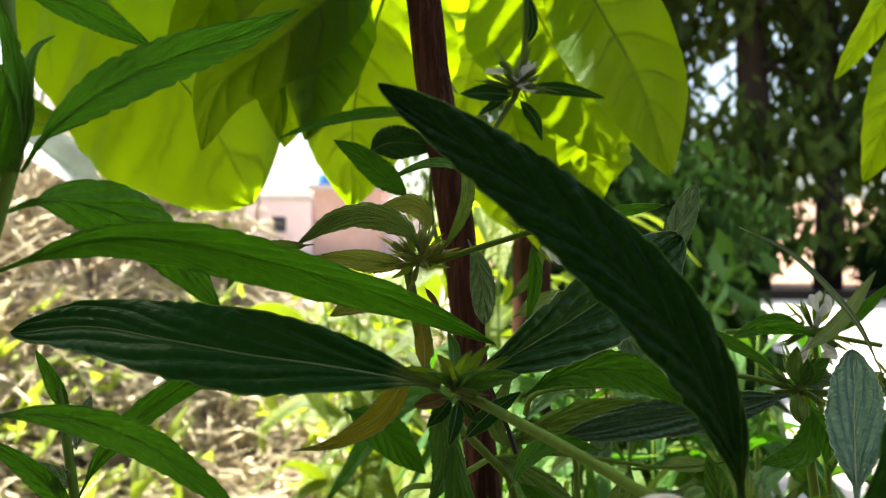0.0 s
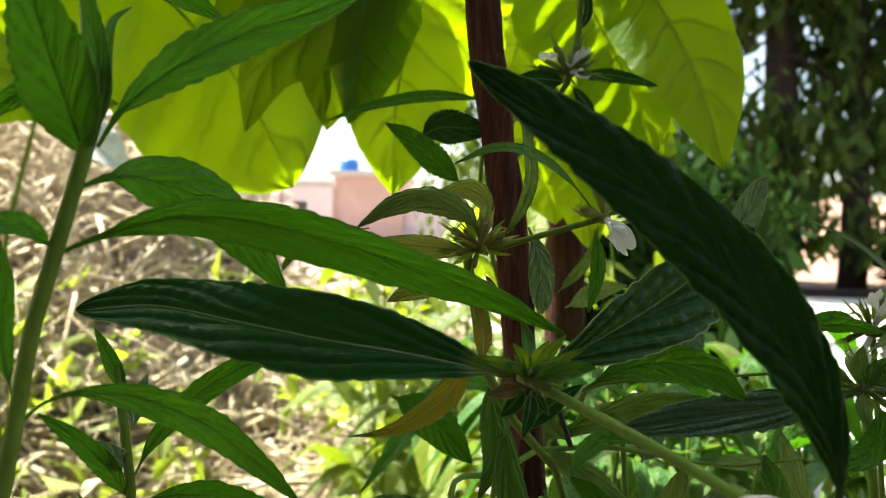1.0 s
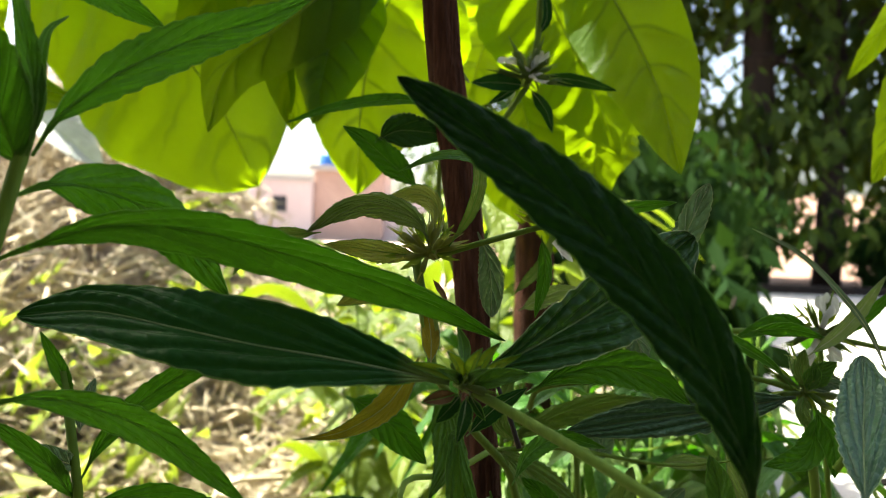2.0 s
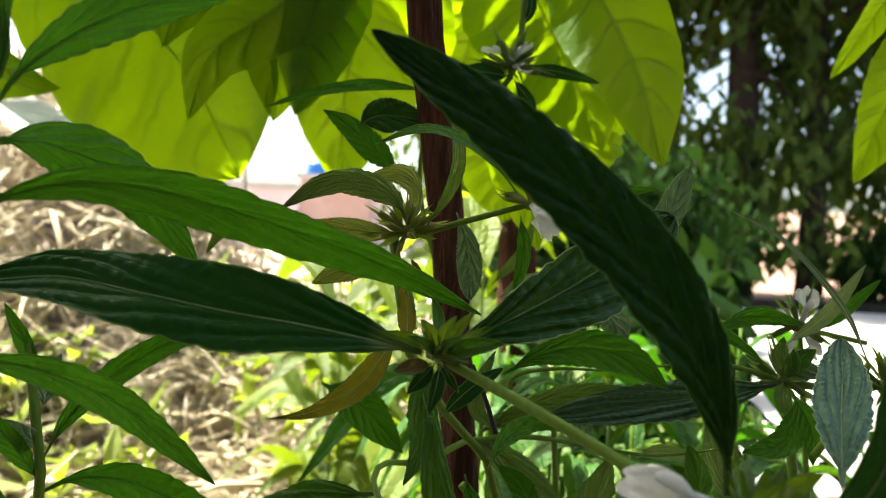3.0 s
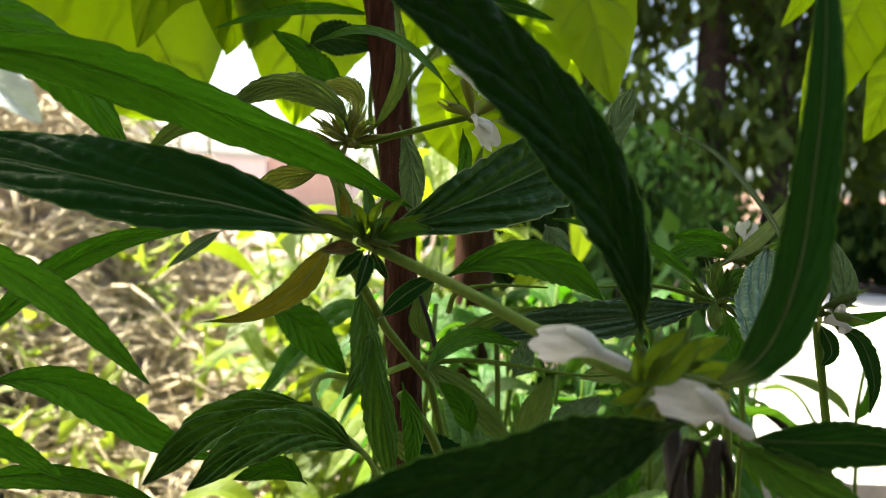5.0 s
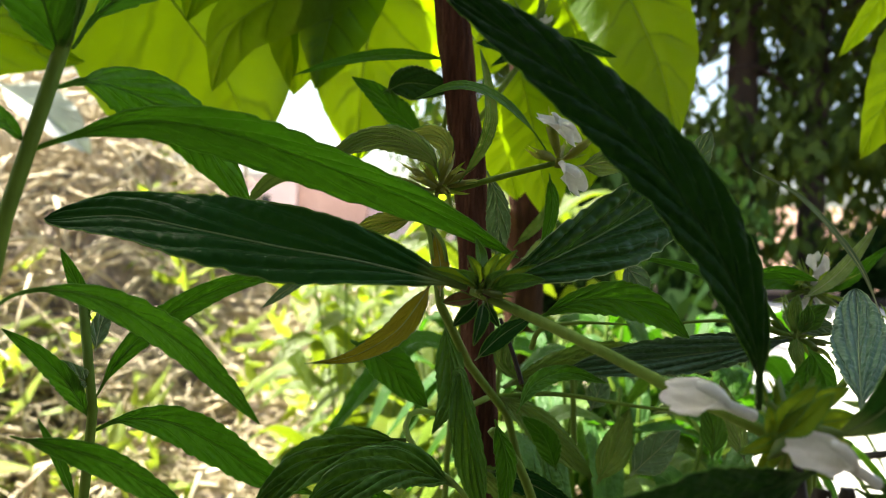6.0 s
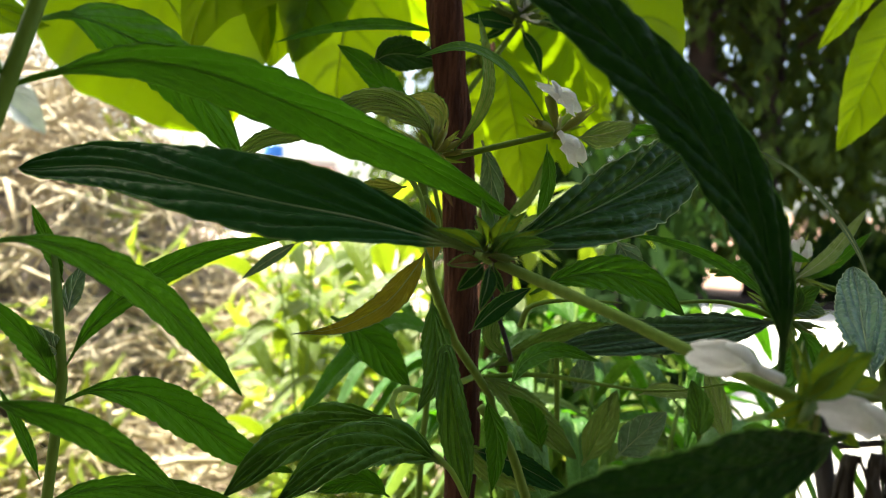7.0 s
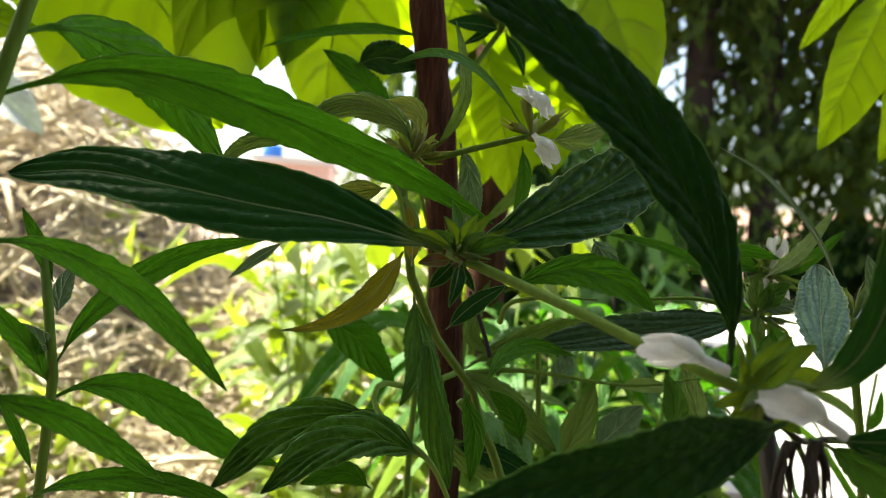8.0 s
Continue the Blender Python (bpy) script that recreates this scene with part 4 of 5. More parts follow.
leaf(bud_herb, [(0.039, 0.1982, 0.5431), (0.0411, 0.1982, 0.5485), (0.0419, 0.1982, 0.5538)], 0.0062, (-0.29, -0.95, 0.08), leaf_downy, quilt=0.8)
leaf(bud_herb, [(0.0389, 0.1709, 0.5836), (0.0416, 0.1696, 0.5794), (0.0433, 0.1684, 0.5739)], 0.0058, (-0.34, -0.93, 0.09), leaf_downy, quilt=1)
leaf(bud_herb, [(0.0089, 0.1703, 0.5346), (0.0187, 0.1675, 0.5328), (0.0311, 0.1645, 0.5275)], 0.0061, (-0.22, -0.97, 0.11), leaf_dark, quilt=0.8)
leaf(bud_herb, [(0.0168, 0.1701, 0.5548), (0.0121, 0.1705, 0.5595), (0.0129, 0.1706, 0.5659), (0.0155, 0.1705, 0.5724)], 0.0038, (-0.15, -0.99, 0.01), leaf_olive, quilt=0.8)
leaf(bud_herb, [(0.0525, 0.1872, 0.5456), (0.0573, 0.1869, 0.5473), (0.068, 0.1861, 0.5467)], 0.0037, (-0.09, -0.98, 0.2), leaf_pale, quilt=0.6)
leaf(bud_herb, [(0.0263, 0.174, 0.5338), (0.0232, 0.1744, 0.5414), (0.0176, 0.1749, 0.5462)], 0.0057, (-0.06, -1, 0.03), leaf_green, quilt=0.8)
leaf(bud_herb, [(0.057, 0.182, 0.5552), (0.0498, 0.1827, 0.5602), (0.0401, 0.1834, 0.5609)], 0.0049, (-0.07, -1, 0.03), leaf_pale, quilt=0.8)
leaf(bud_herb, [(-0.0086, 0.1515, 0.5295), (-0.0143, 0.152, 0.5324), (-0.023, 0.1526, 0.5295)], 0.0045, (-0.07, -0.95, 0.31), leaf_green, quilt=0.8)
leaf(bud_herb, [(0.0467, 0.169, 0.594), (0.0511, 0.1671, 0.6035), (0.055, 0.1653, 0.6139)], 0.0059, (-0.25, -0.96, -0.08), leaf_downy, quilt=0.9, blunt=1, peak=0.5)
stem(bud_herb, [(0.0353, 0.1984, 0.5332), (0.0346, 0.1986, 0.5435), (0.0334, 0.1989, 0.5568)], 0.0008, 0.0007, stem_green, 'stem')
stem(bud_herb, [(0.0159, 0.1651, 0.5556), (0.0136, 0.1654, 0.5622), (0.0104, 0.1658, 0.5699)], 0.0006, 0.0004, stem_brown, 'stem')
stem(bud_herb, [(0.0086, 0.1555, 0.5475), (0.0152, 0.1569, 0.5394), (0.0201, 0.1593, 0.5282)], 0.0009, 0.0011, stem_green, 'stem')
leaf(bud_herb, [(-0.0036, 0.15, 0.5754), (-0.0038, 0.152, 0.5815), (-0.0053, 0.155, 0.588)], 0.0036, (-0.1, -0.95, 0.1), leaf_yellow, quilt=0.5)
stem(bud_herb, [(-0.009, 0.1539, 0.5925), (-0.0067, 0.1527, 0.5886), (-0.0054, 0.1525, 0.5827)], 0.0006, 0.0004, stem_pale, 'petiole')
stem(bud_herb, [(-0.0061, 0.1536, 0.5892), (-0.0033, 0.1523, 0.5854), (-0.0021, 0.1522, 0.5785)], 0.0005, 0.0004, stem_pale, 'petiole')
leaf(bud_herb, [(-0.0038, 0.1525, 0.5925), (-0.0016, 0.1513, 0.5895), (-0.0004, 0.1511, 0.5873)], 0.0012, (0.1, -0.95, 0.1), leaf_dry, name='bract', quilt=0.3, rows=12, midrib=0)

back_herb = thing('flowering_herb', (0.024, 0.243, 0), 'herb behind a woody stem with a white flower whorl', 'plant', 'herbs')
stem(back_herb, [(0.0100, 0.262, -0.01), (0.0060, 0.255, 0.25), (0.0035, 0.246, 0.52), (0.0089, 0.236, 0.5949), (0.0049, 0.234, 0.6123), (0.008, 0.233, 0.6261), (0.0152, 0.233, 0.6374), (0.0219, 0.234, 0.6464)], 0.0016, 0.0009, stem_green, 'stem')
stem(back_herb, [(0.022, 0.2337, 0.6463), (0.0249, 0.2339, 0.66), (0.0257, 0.2343, 0.6821)], 0.0010, 0.0010, stem_green, 'stem')
flower_head(back_herb, (0.0221, 0.2327, 0.6495), 0.0085, (0.1, -0.3, 0.9), 12, 13)
corolla(back_herb, (0.0236, 0.2318, 0.6501), (0.0265, 0.2289, 0.6567), 0.0030, 9)
corolla(back_herb, (0.0228, 0.2318, 0.651), (0.0134, 0.2266, 0.6542), 0.0026, 10)
corolla(back_herb, (0.0227, 0.2307, 0.6491), (0.0274, 0.2268, 0.648), 0.0026, 12)
leaf(back_herb, [(0.0239, 0.2338, 0.6497), (0.0373, 0.2371, 0.65), (0.0514, 0.2414, 0.6479)], 0.0044, (0.18, -0.8, -0.57), leaf_dark, quilt=0.3)
leaf(back_herb, [(0.0223, 0.2337, 0.6471), (0.0143, 0.2305, 0.6472), (0.005, 0.2282, 0.6465)], 0.0057, (0.29, -0.95, 0.14), leaf_dark, quilt=0.3)
leaf(back_herb, [(0.0232, 0.2337, 0.6463), (0.0281, 0.2317, 0.6393), (0.0301, 0.2307, 0.6325)], 0.0040, (-0.56, -0.82, -0.1), leaf_dark, quilt=0.3)
leaf(back_herb, [(0.0197, 0.2336, 0.6471), (0.0145, 0.2314, 0.6432), (0.0103, 0.2303, 0.6404)], 0.0029, (0.08, -0.93, 0.35), leaf_dark, quilt=0.3)
leaf(back_herb, [(0.0248, 0.234, 0.6617), (0.0276, 0.2331, 0.6682), (0.0261, 0.2323, 0.678)], 0.0029, (0.21, -0.97, -0.12), leaf_dark, quilt=0.3)
leaf(back_herb, [(-0.0012, 0.2119, 0.6361), (-0.0058, 0.2118, 0.6374), (-0.0183, 0.2125, 0.638), (-0.0338, 0.2131, 0.6353), (-0.0472, 0.2147, 0.6309)], 0.0039, (-0.09, -0.94, 0.32), leaf_green, quilt=0.3)
leaf(back_herb, [(-0.0083, 0.2034, 0.613), (-0.0159, 0.2033, 0.6195), (-0.0227, 0.2032, 0.6252), (-0.0292, 0.2031, 0.6291)], 0.0072, (0.08, -0.99, 0.09), leaf_green, quilt=0.6)
leaf(back_herb, [(-0.0205, 0.2032, 0.6253), (-0.0139, 0.2035, 0.6284), (-0.0013, 0.2038, 0.6277)], 0.0092, (0.04, -0.99, -0.14), leaf_quilted, quilt=0.8)
leaf(back_herb, [(0.0169, 0.2036, 0.5854), (0.0248, 0.2039, 0.5945), (0.0275, 0.2041, 0.6035)], 0.0030, (-0.12, -0.99, 0.1), leaf_olive, quilt=0.5)
leaf(back_herb, [(0.0178, 0.1935, 0.5826), (0.0262, 0.1938, 0.5871), (0.0332, 0.194, 0.5886)], 0.0051, (0.11, -0.97, -0.2), leaf_pale, quilt=0.5)
leaf(back_herb, [(-0.0054, 0.2242, 0.6585), (0.0003, 0.2192, 0.6493), (0.0043, 0.2162, 0.644)], 0.0022, (-0.38, -0.89, 0.24), leaf_pale, quilt=0.3)
stem(back_herb, [(0.0122, 0.2381, 0.56), (0.0005, 0.2283, 0.5948), (-0.0036, 0.2185, 0.6141), (-0.0012, 0.2119, 0.6361)], 0.0009, 0.0006, stem_green, 'stem')

side_herb = thing('flowering_herb', (0.08, 0.161, 0), 'herb with grey-green downy leaves and spiky green whorls', 'plant', 'herbs')
stem(side_herb, [(0.0919, 0.199, -0.01), (0.0901, 0.189, 0.2577), (0.0901, 0.179, 0.5154), (0.0875, 0.178, 0.5377), (0.0841, 0.1759, 0.5583), (0.0819, 0.1744, 0.568)], 0.0012, 0.0011, stem_green, 'stem')
stem(side_herb, [(0.0819, 0.1744, 0.5677), (0.0671, 0.1743, 0.571), (0.0526, 0.1751, 0.5699)], 0.0008, 0.0003, stem_green, 'stem')
flower_head(side_herb, (0.0816, 0.1744, 0.5677), 0.0078, (0.1, -0.3, 0.9), 13, 15)
leaf(side_herb, [(0.0762, 0.1688, 0.5697), (0.0701, 0.1673, 0.5754), (0.0586, 0.1663, 0.5813), (0.0486, 0.1661, 0.584), (0.0396, 0.1668, 0.585)], 0.0026, (0.32, -0.95, 0.04), leaf_green, quilt=0.4)
leaf(side_herb, [(0.0766, 0.1677, 0.5679), (0.0651, 0.1676, 0.5656), (0.0522, 0.1675, 0.5633), (0.0394, 0.1674, 0.5614), (0.0264, 0.1684, 0.5585)], 0.0086, (0.01, -0.96, 0.27), leaf_blue, quilt=1.3, blunt=1, petiole=0.03, peak=0.4)
leaf(side_herb, [(0.0785, 0.1665, 0.5696), (0.0798, 0.1645, 0.5738), (0.0824, 0.1623, 0.5767)], 0.0050, (-0.1, -0.95, 0.2), leaf_ridged, quilt=0.9)
leaf(side_herb, [(0.0786, 0.1675, 0.5697), (0.0779, 0.1687, 0.5742), (0.0785, 0.1687, 0.5784)], 0.0040, (-0.1, -0.95, 0.2), leaf_olive, quilt=0.9)
leaf(side_herb, [(0.0793, 0.1674, 0.5695), (0.0831, 0.1672, 0.5714), (0.0863, 0.1659, 0.5706)], 0.0040, (-0.1, -0.95, 0.2), leaf_downy, quilt=0.9)
leaf(side_herb, [(0.0778, 0.1656, 0.5696), (0.0783, 0.1636, 0.5733), (0.0778, 0.1627, 0.5766)], 0.0030, (-0.1, -0.95, 0.2), leaf_ridged, quilt=0.9)
leaf(side_herb, [(0.0768, 0.1646, 0.5691), (0.0758, 0.1626, 0.5656), (0.0768, 0.1615, 0.5623)], 0.0034, (-0.1, -0.95, 0.2), leaf_olive, quilt=0.9)
leaf(side_herb, [(0.0844, 0.1465, 0.5763), (0.0809, 0.148, 0.585), (0.0753, 0.1486, 0.5923), (0.0681, 0.1503, 0.5996), (0.0588, 0.151, 0.6043)], 0.0013, (0.04, -0.98, 0.19), leaf_downy, quilt=0.3)
stem(side_herb, [(0.0762, 0.1493, 0.5576), (0.0815, 0.1473, 0.5672), (0.0844, 0.1465, 0.5763)], 0.0008, 0.0006, stem_green, 'stem')
leaf(side_herb, [(0.0562, 0.1033, 0.5654), (0.0644, 0.1191, 0.5721), (0.0703, 0.1299, 0.5767), (0.0751, 0.1398, 0.5815)], 0.0084, (-0.44, -0.9, 0.07), leaf_blue, quilt=0.7, fold=0.1, blunt=1, peak=0.45)
leaf(side_herb, [(0.0779, 0.16, 0.5669), (0.0746, 0.158, 0.5579), (0.0646, 0.155, 0.5562)], 0.0056, (-0.11, -0.84, 0.53), leaf_green, quilt=0.5)
leaf(side_herb, [(0.0758, 0.1577, 0.568), (0.0787, 0.1553, 0.5613), (0.0786, 0.154, 0.5545)], 0.0050, (-0.71, -0.7, 0.04), leaf_green, quilt=0.5)
leaf(side_herb, [(0.0648, 0.1647, 0.5824), (0.0721, 0.1629, 0.5834), (0.079, 0.1611, 0.582)], 0.0032, (-0.25, -0.93, -0.26), leaf_green, quilt=0.5)
stem(side_herb, [(0.1117, 0.235, -0.01), (0.1095, 0.225, 0.261), (0.1095, 0.215, 0.522), (0.1046, 0.21, 0.5534), (0.1003, 0.206, 0.5772)], 0.0010, 0.0008, stem_green, 'stem')
stem(side_herb, [(0.0762, 0.205, 0.5776), (0.0945, 0.206, 0.5783), (0.1003, 0.206, 0.5772), (0.1181, 0.205, 0.574)], 0.0008, 0.0007, stem_green, 'stem')
flower_head(side_herb, (0.1003, 0.206, 0.5775), 0.0080, (0.1, -0.3, 0.9), 10, 19)
corolla(side_herb, (0.1009, 0.206, 0.5795), (0.1016, 0.203, 0.5878), 0.0038, 21)
corolla(side_herb, (0.0997, 0.206, 0.5757), (0.0946, 0.203, 0.5685), 0.0036, 22)
corolla(side_herb, (0.1015, 0.206, 0.5754), (0.1052, 0.203, 0.57), 0.0032, 23)
leaf(side_herb, [(0.1003, 0.206, 0.5772), (0.1084, 0.204, 0.5805), (0.1194, 0.202, 0.5912)], 0.0037, (-0.24, -0.97, 0.05), leaf_green, quilt=0.5)
leaf(side_herb, [(0.0991, 0.206, 0.5775), (0.0887, 0.204, 0.5802), (0.0759, 0.202, 0.5762)], 0.0052, (0.14, -0.94, 0.31), leaf_green, quilt=0.5)

edge_herb = thing('flowering_herb', (0.111, 0.174, 0), 'herb with a spiky green whorl and grey-green leaves', 'plant', 'herbs')
stem(edge_herb, [(0.1145, 0.1939, -0.01), (0.1123, 0.1839, 0.259), (0.1123, 0.1739, 0.5181), (0.1086, 0.173, 0.5438), (0.1035, 0.1711, 0.5651)], 0.0012, 0.0010, stem_green, 'stem')
flower_head(edge_herb, (0.1028, 0.1702, 0.5678), 0.0075, (0.1, -0.3, 0.9), 12, 17)
corolla(edge_herb, (0.1046, 0.1691, 0.5673), (0.1086, 0.1659, 0.5672), 0.0046, 14)
leaf(edge_herb, [(0.1046, 0.1701, 0.5659), (0.1078, 0.1682, 0.5733), (0.1039, 0.1678, 0.5844)], 0.0054, (-0.53, -0.84, -0.12), leaf_downy, quilt=1)
leaf(edge_herb, [(0.1053, 0.17, 0.5653), (0.1119, 0.1675, 0.562), (0.1144, 0.1651, 0.5536), (0.114, 0.1648, 0.546)], 0.0038, (-0.49, -0.87, 0.01), leaf_dark, quilt=1)
leaf(edge_herb, [(0.104, 0.1701, 0.5652), (0.1105, 0.1678, 0.5664), (0.1179, 0.1654, 0.569)], 0.0028, (-0.35, -0.93, 0.14), leaf_green, quilt=0.5)
leaf(edge_herb, [(0.0777, 0.1658, 0.5771), (0.0871, 0.1672, 0.5841), (0.0965, 0.1697, 0.5951)], 0.0034, (-0, -0.98, 0.21), leaf_pale, quilt=0.4)
leaf(edge_herb, [(0.1037, 0.1701, 0.5652), (0.1063, 0.1687, 0.559), (0.1033, 0.1677, 0.5552)], 0.0036, (-0.51, -0.83, 0.22), leaf_dark, quilt=0.5)

yard_herb = thing('leafy_herb', (0.2159, 0.3175, 0), 'thin herb with arching leaves and a dry seed stalk', 'plant', 'herbs')
stem(yard_herb, [(0.2159, 0.3175, -0.02), (0.2139, 0.3175, 0.25), (0.2119, 0.3175, 0.4803), (0.2093, 0.3186, 0.5058), (0.2124, 0.3189, 0.5196), (0.2132, 0.3194, 0.5344)], 0.0016, 0.0008, stem_green, 'stem')
leaf(yard_herb, [(0.2093, 0.3186, 0.5058), (0.2017, 0.3194, 0.5158), (0.1901, 0.3203, 0.522), (0.1747, 0.3214, 0.5255)], 0.0058, (-0.1, -0.85, 0.5), leaf_olive, quilt=0.4)
leaf(yard_herb, [(0.2092, 0.3186, 0.5066), (0.2144, 0.3186, 0.5153), (0.2158, 0.319, 0.5272)], 0.0050, (-0.1, -0.9, 0.4), leaf_green, quilt=0.4)
stem(yard_herb, [(0.2309, 0.3172, 0.5026), (0.2229, 0.3177, 0.5037), (0.2148, 0.3182, 0.5038), (0.2086, 0.3186, 0.5053), (0.194, 0.3194, 0.5034), (0.1818, 0.32, 0.502), (0.1762, 0.3205, 0.5054), (0.1695, 0.3211, 0.5101)], 0.0013, 0.0016, stem_brown, 'seed_stalk', rough=0.0010)

sapling = thing('young_tree', (0.011, 0.203, 0), 'young broad-leaved tree with a rough brown trunk and sunlit leaves', 'tree')
stem(sapling, [(0.0118, 0.2255, -0.01), (0.0116, 0.2155, 0.2639), (0.0116, 0.2055, 0.5278), (0.0088, 0.2049, 0.558), (0.0052, 0.2044, 0.5955), (0.0016, 0.2037, 0.6192), (-0.0019, 0.204, 0.6414), (-0.0056, 0.2043, 0.668), (-0.0105, 0.2046, 0.6991)], 0.0035, 0.0046, bark, 'trunk', rough=0.0012)
leaf(sapling, [(-0.214, 0.312, 0.7797), (-0.1642, 0.312, 0.7253), (-0.1274, 0.311, 0.6903), (-0.0976, 0.31, 0.6555), (-0.0771, 0.309, 0.6181)], 0.1000, (-0.32, -0.9, -0.29), leaf_broad, blunt=1, peak=0.70, quilt=0.18, broad=1)
# Leaf added up-sun of the curled one, to shade it.
leaf(sapling, [(-0.0296, 0.3051, 0.7551), (-0.0584, 0.2939, 0.7255), (-0.0798, 0.286, 0.7009), (-0.0951, 0.2822, 0.6765), (-0.0999, 0.2818, 0.6619)], 0.0437, (0.66, -0.68, -0.33), leaf_broad, quilt=0.32, broad=1)
leaf(sapling, [(-0.3285, 0.3165, 0.6916), (-0.256, 0.3081, 0.6742), (-0.1921, 0.2995, 0.6615), (-0.1427, 0.2956, 0.6478)], 0.0611, (-0.22, -0.81, -0.54), leaf_broad, quilt=0.32, broad=1)
leaf(sapling, [(-0.0152, 0.2899, 0.7201), (-0.0429, 0.2787, 0.6907), (-0.0615, 0.271, 0.672), (-0.0785, 0.2683, 0.6572), (-0.0849, 0.2668, 0.634)], 0.0333, (0.63, -0.71, -0.32), leaf_broad, quilt=0.32, broad=1)
leaf(sapling, [(-0.0088, 0.305, 0.7354), (-0.0231, 0.3046, 0.7018), (-0.0343, 0.3037, 0.6618), (-0.0364, 0.3028, 0.6155)], 0.0700, (0.44, -0.89, -0.09), leaf_broad, quilt=0.32, broad=1)
leaf(sapling, [(0.0323, 0.2711, 0.7207), (0.0524, 0.261, 0.6845), (0.0647, 0.2458, 0.6513), (0.0693, 0.2315, 0.6213)], 0.0366, (-0.44, -0.88, 0.19), leaf_broad, quilt=0.32, broad=1)
leaf(sapling, [(0.0185, 0.2909, 0.7294), (0.0364, 0.2907, 0.6897), (0.0509, 0.2856, 0.6593), (0.0617, 0.2805, 0.632)], 0.0564, (-0.25, -0.97, -0.01), leaf_broad, quilt=0.32, broad=1)
leaf(sapling, [(0.0231, 0.3361, 0.7328), (0.0167, 0.3353, 0.6959), (0.0055, 0.3344, 0.6539)], 0.0501, (0.36, -0.93, -0.06), leaf_broad, quilt=0.32, broad=1)
leaf(sapling, [(0.1684, 0.2714, 0.7057), (0.1535, 0.2721, 0.6817), (0.1399, 0.2728, 0.6602)], 0.0135, (0.26, -0.94, -0.19), leaf_broad, quilt=0.32, broad=1)
leaf(sapling, [(0.1775, 0.2705, 0.6939), (0.1643, 0.271, 0.6616), (0.1495, 0.2714, 0.6234)], 0.0281, (0.12, -0.99, -0.06), leaf_broad, quilt=0.32, broad=1)
leaf(sapling, [(0.1876, 0.2693, 0.6697), (0.1812, 0.2693, 0.6442), (0.1725, 0.2696, 0.6206)], 0.0196, (-0, -1, -0.01), leaf_broad, quilt=0.32, broad=1)
leaf(sapling, [(-0.0308, 0.288, 0.7114), (-0.0436, 0.288, 0.6815), (-0.0522, 0.288, 0.6408)], 0.0360, (0.52, -0.84, -0.13), leaf_broad, quilt=0.32, broad=1)
leaf(sapling, [(-0.0464, 0.292, 0.7281), (-0.0583, 0.292, 0.6934), (-0.0609, 0.292, 0.6388)], 0.0440, (0.52, -0.84, -0.15), leaf_broad, quilt=0.32, broad=1)
leaf(sapling, [(0.0697, 0.3388, 0.6815), (0.0566, 0.3393, 0.6526), (0.0519, 0.3389, 0.6143)], 0.0609, (0.27, -0.96, -0.07), leaf_broad, quilt=0.32, broad=1)
leaf(sapling, [(0.0385, 0.361, 0.6685), (0.0302, 0.3611, 0.6358), (0.035, 0.3602, 0.6066)], 0.0421, (0.2, -0.98, 0), leaf_broad, quilt=0.32, broad=1)
# Two mostly unseen leaves turned to the sun, added to shade those below.
leaf(sapling, [(-0.3127, 0.2751, 0.7443), (-0.2606, 0.2765, 0.7487), (-0.2144, 0.2777, 0.7525), (-0.1778, 0.2785, 0.7432), (-0.1482, 0.2792, 0.7398), (-0.1211, 0.28, 0.7464), (-0.0988, 0.2808, 0.7622), (-0.0699, 0.2816, 0.7646)], 0.1420, (-0.4, 0.26, 0.88), leaf_broad, quilt=0.32, broad=1, blunt=1, peak=0.45, petiole=0.03)
leaf(sapling, [(-0.1087, 0.3301, 0.822), (-0.0969, 0.33, 0.7934), (-0.083, 0.3298, 0.7558), (-0.0736, 0.3292, 0.7071)], 0.0640, (-0.4, 0.26, 0.88), leaf_broad, quilt=0.32, broad=1)
leaf(sapling, [(0.0253, 0.3083, 0.6648), (0.0343, 0.3069, 0.6342), (0.0432, 0.3053, 0.5947)], 0.0300, (0.1, -0.98, 0.1), leaf_broad, quilt=0.32, broad=1)
leaf(sapling, [(0.0727, 0.3027, 0.6726), (0.0594, 0.3035, 0.6509), (0.0566, 0.3033, 0.6091)], 0.0260, (-0.1, -0.98, 0.1), leaf_broad, quilt=0.32, broad=1)
leaf(sapling, [(-0.2636, 0.3366, 0.7442), (-0.2275, 0.3376, 0.7045), (-0.2027, 0.3383, 0.6621)], 0.0620, (0.3, -0.94, -0.1), leaf_broad, quilt=0.32, broad=1)

pale_herb = thing('broad_leaved_herb', (-0.5746, 1.0, 0), 'tall stalk with one pale grey-green broad leaf', 'plant')
stem(pale_herb, [(-0.625, 1.020, -0.02), (-0.635, 1.020, 0.5), (-0.5746, 1.0, 0.7581)], 0.005, 0.003, stem_green, 'stem')
leaf(pale_herb, [(-0.5746, 1.0, 0.7581), (-0.5115, 1.0, 0.721), (-0.4484, 1.0, 0.6713)], 0.0660, (0.24, -0.75, 0.61), leaf_silver, quilt=0.3, fold=0.5, broad=1)


# ---- second trunk behind ----
second_trunk = thing("slender_tree", (0.055, 0.45, 0), "slim brown trunk in the shade behind the herbs", "tree")
stem(second_trunk, [(0.062, 0.46, -0.01), (0.058, 0.455, 0.3), (0.052, 0.45, 0.6), (0.044, 0.445, 0.8), (0.036, 0.44, 1.2)], 0.0125, 0.010, bark, "trunk", 0.0012)


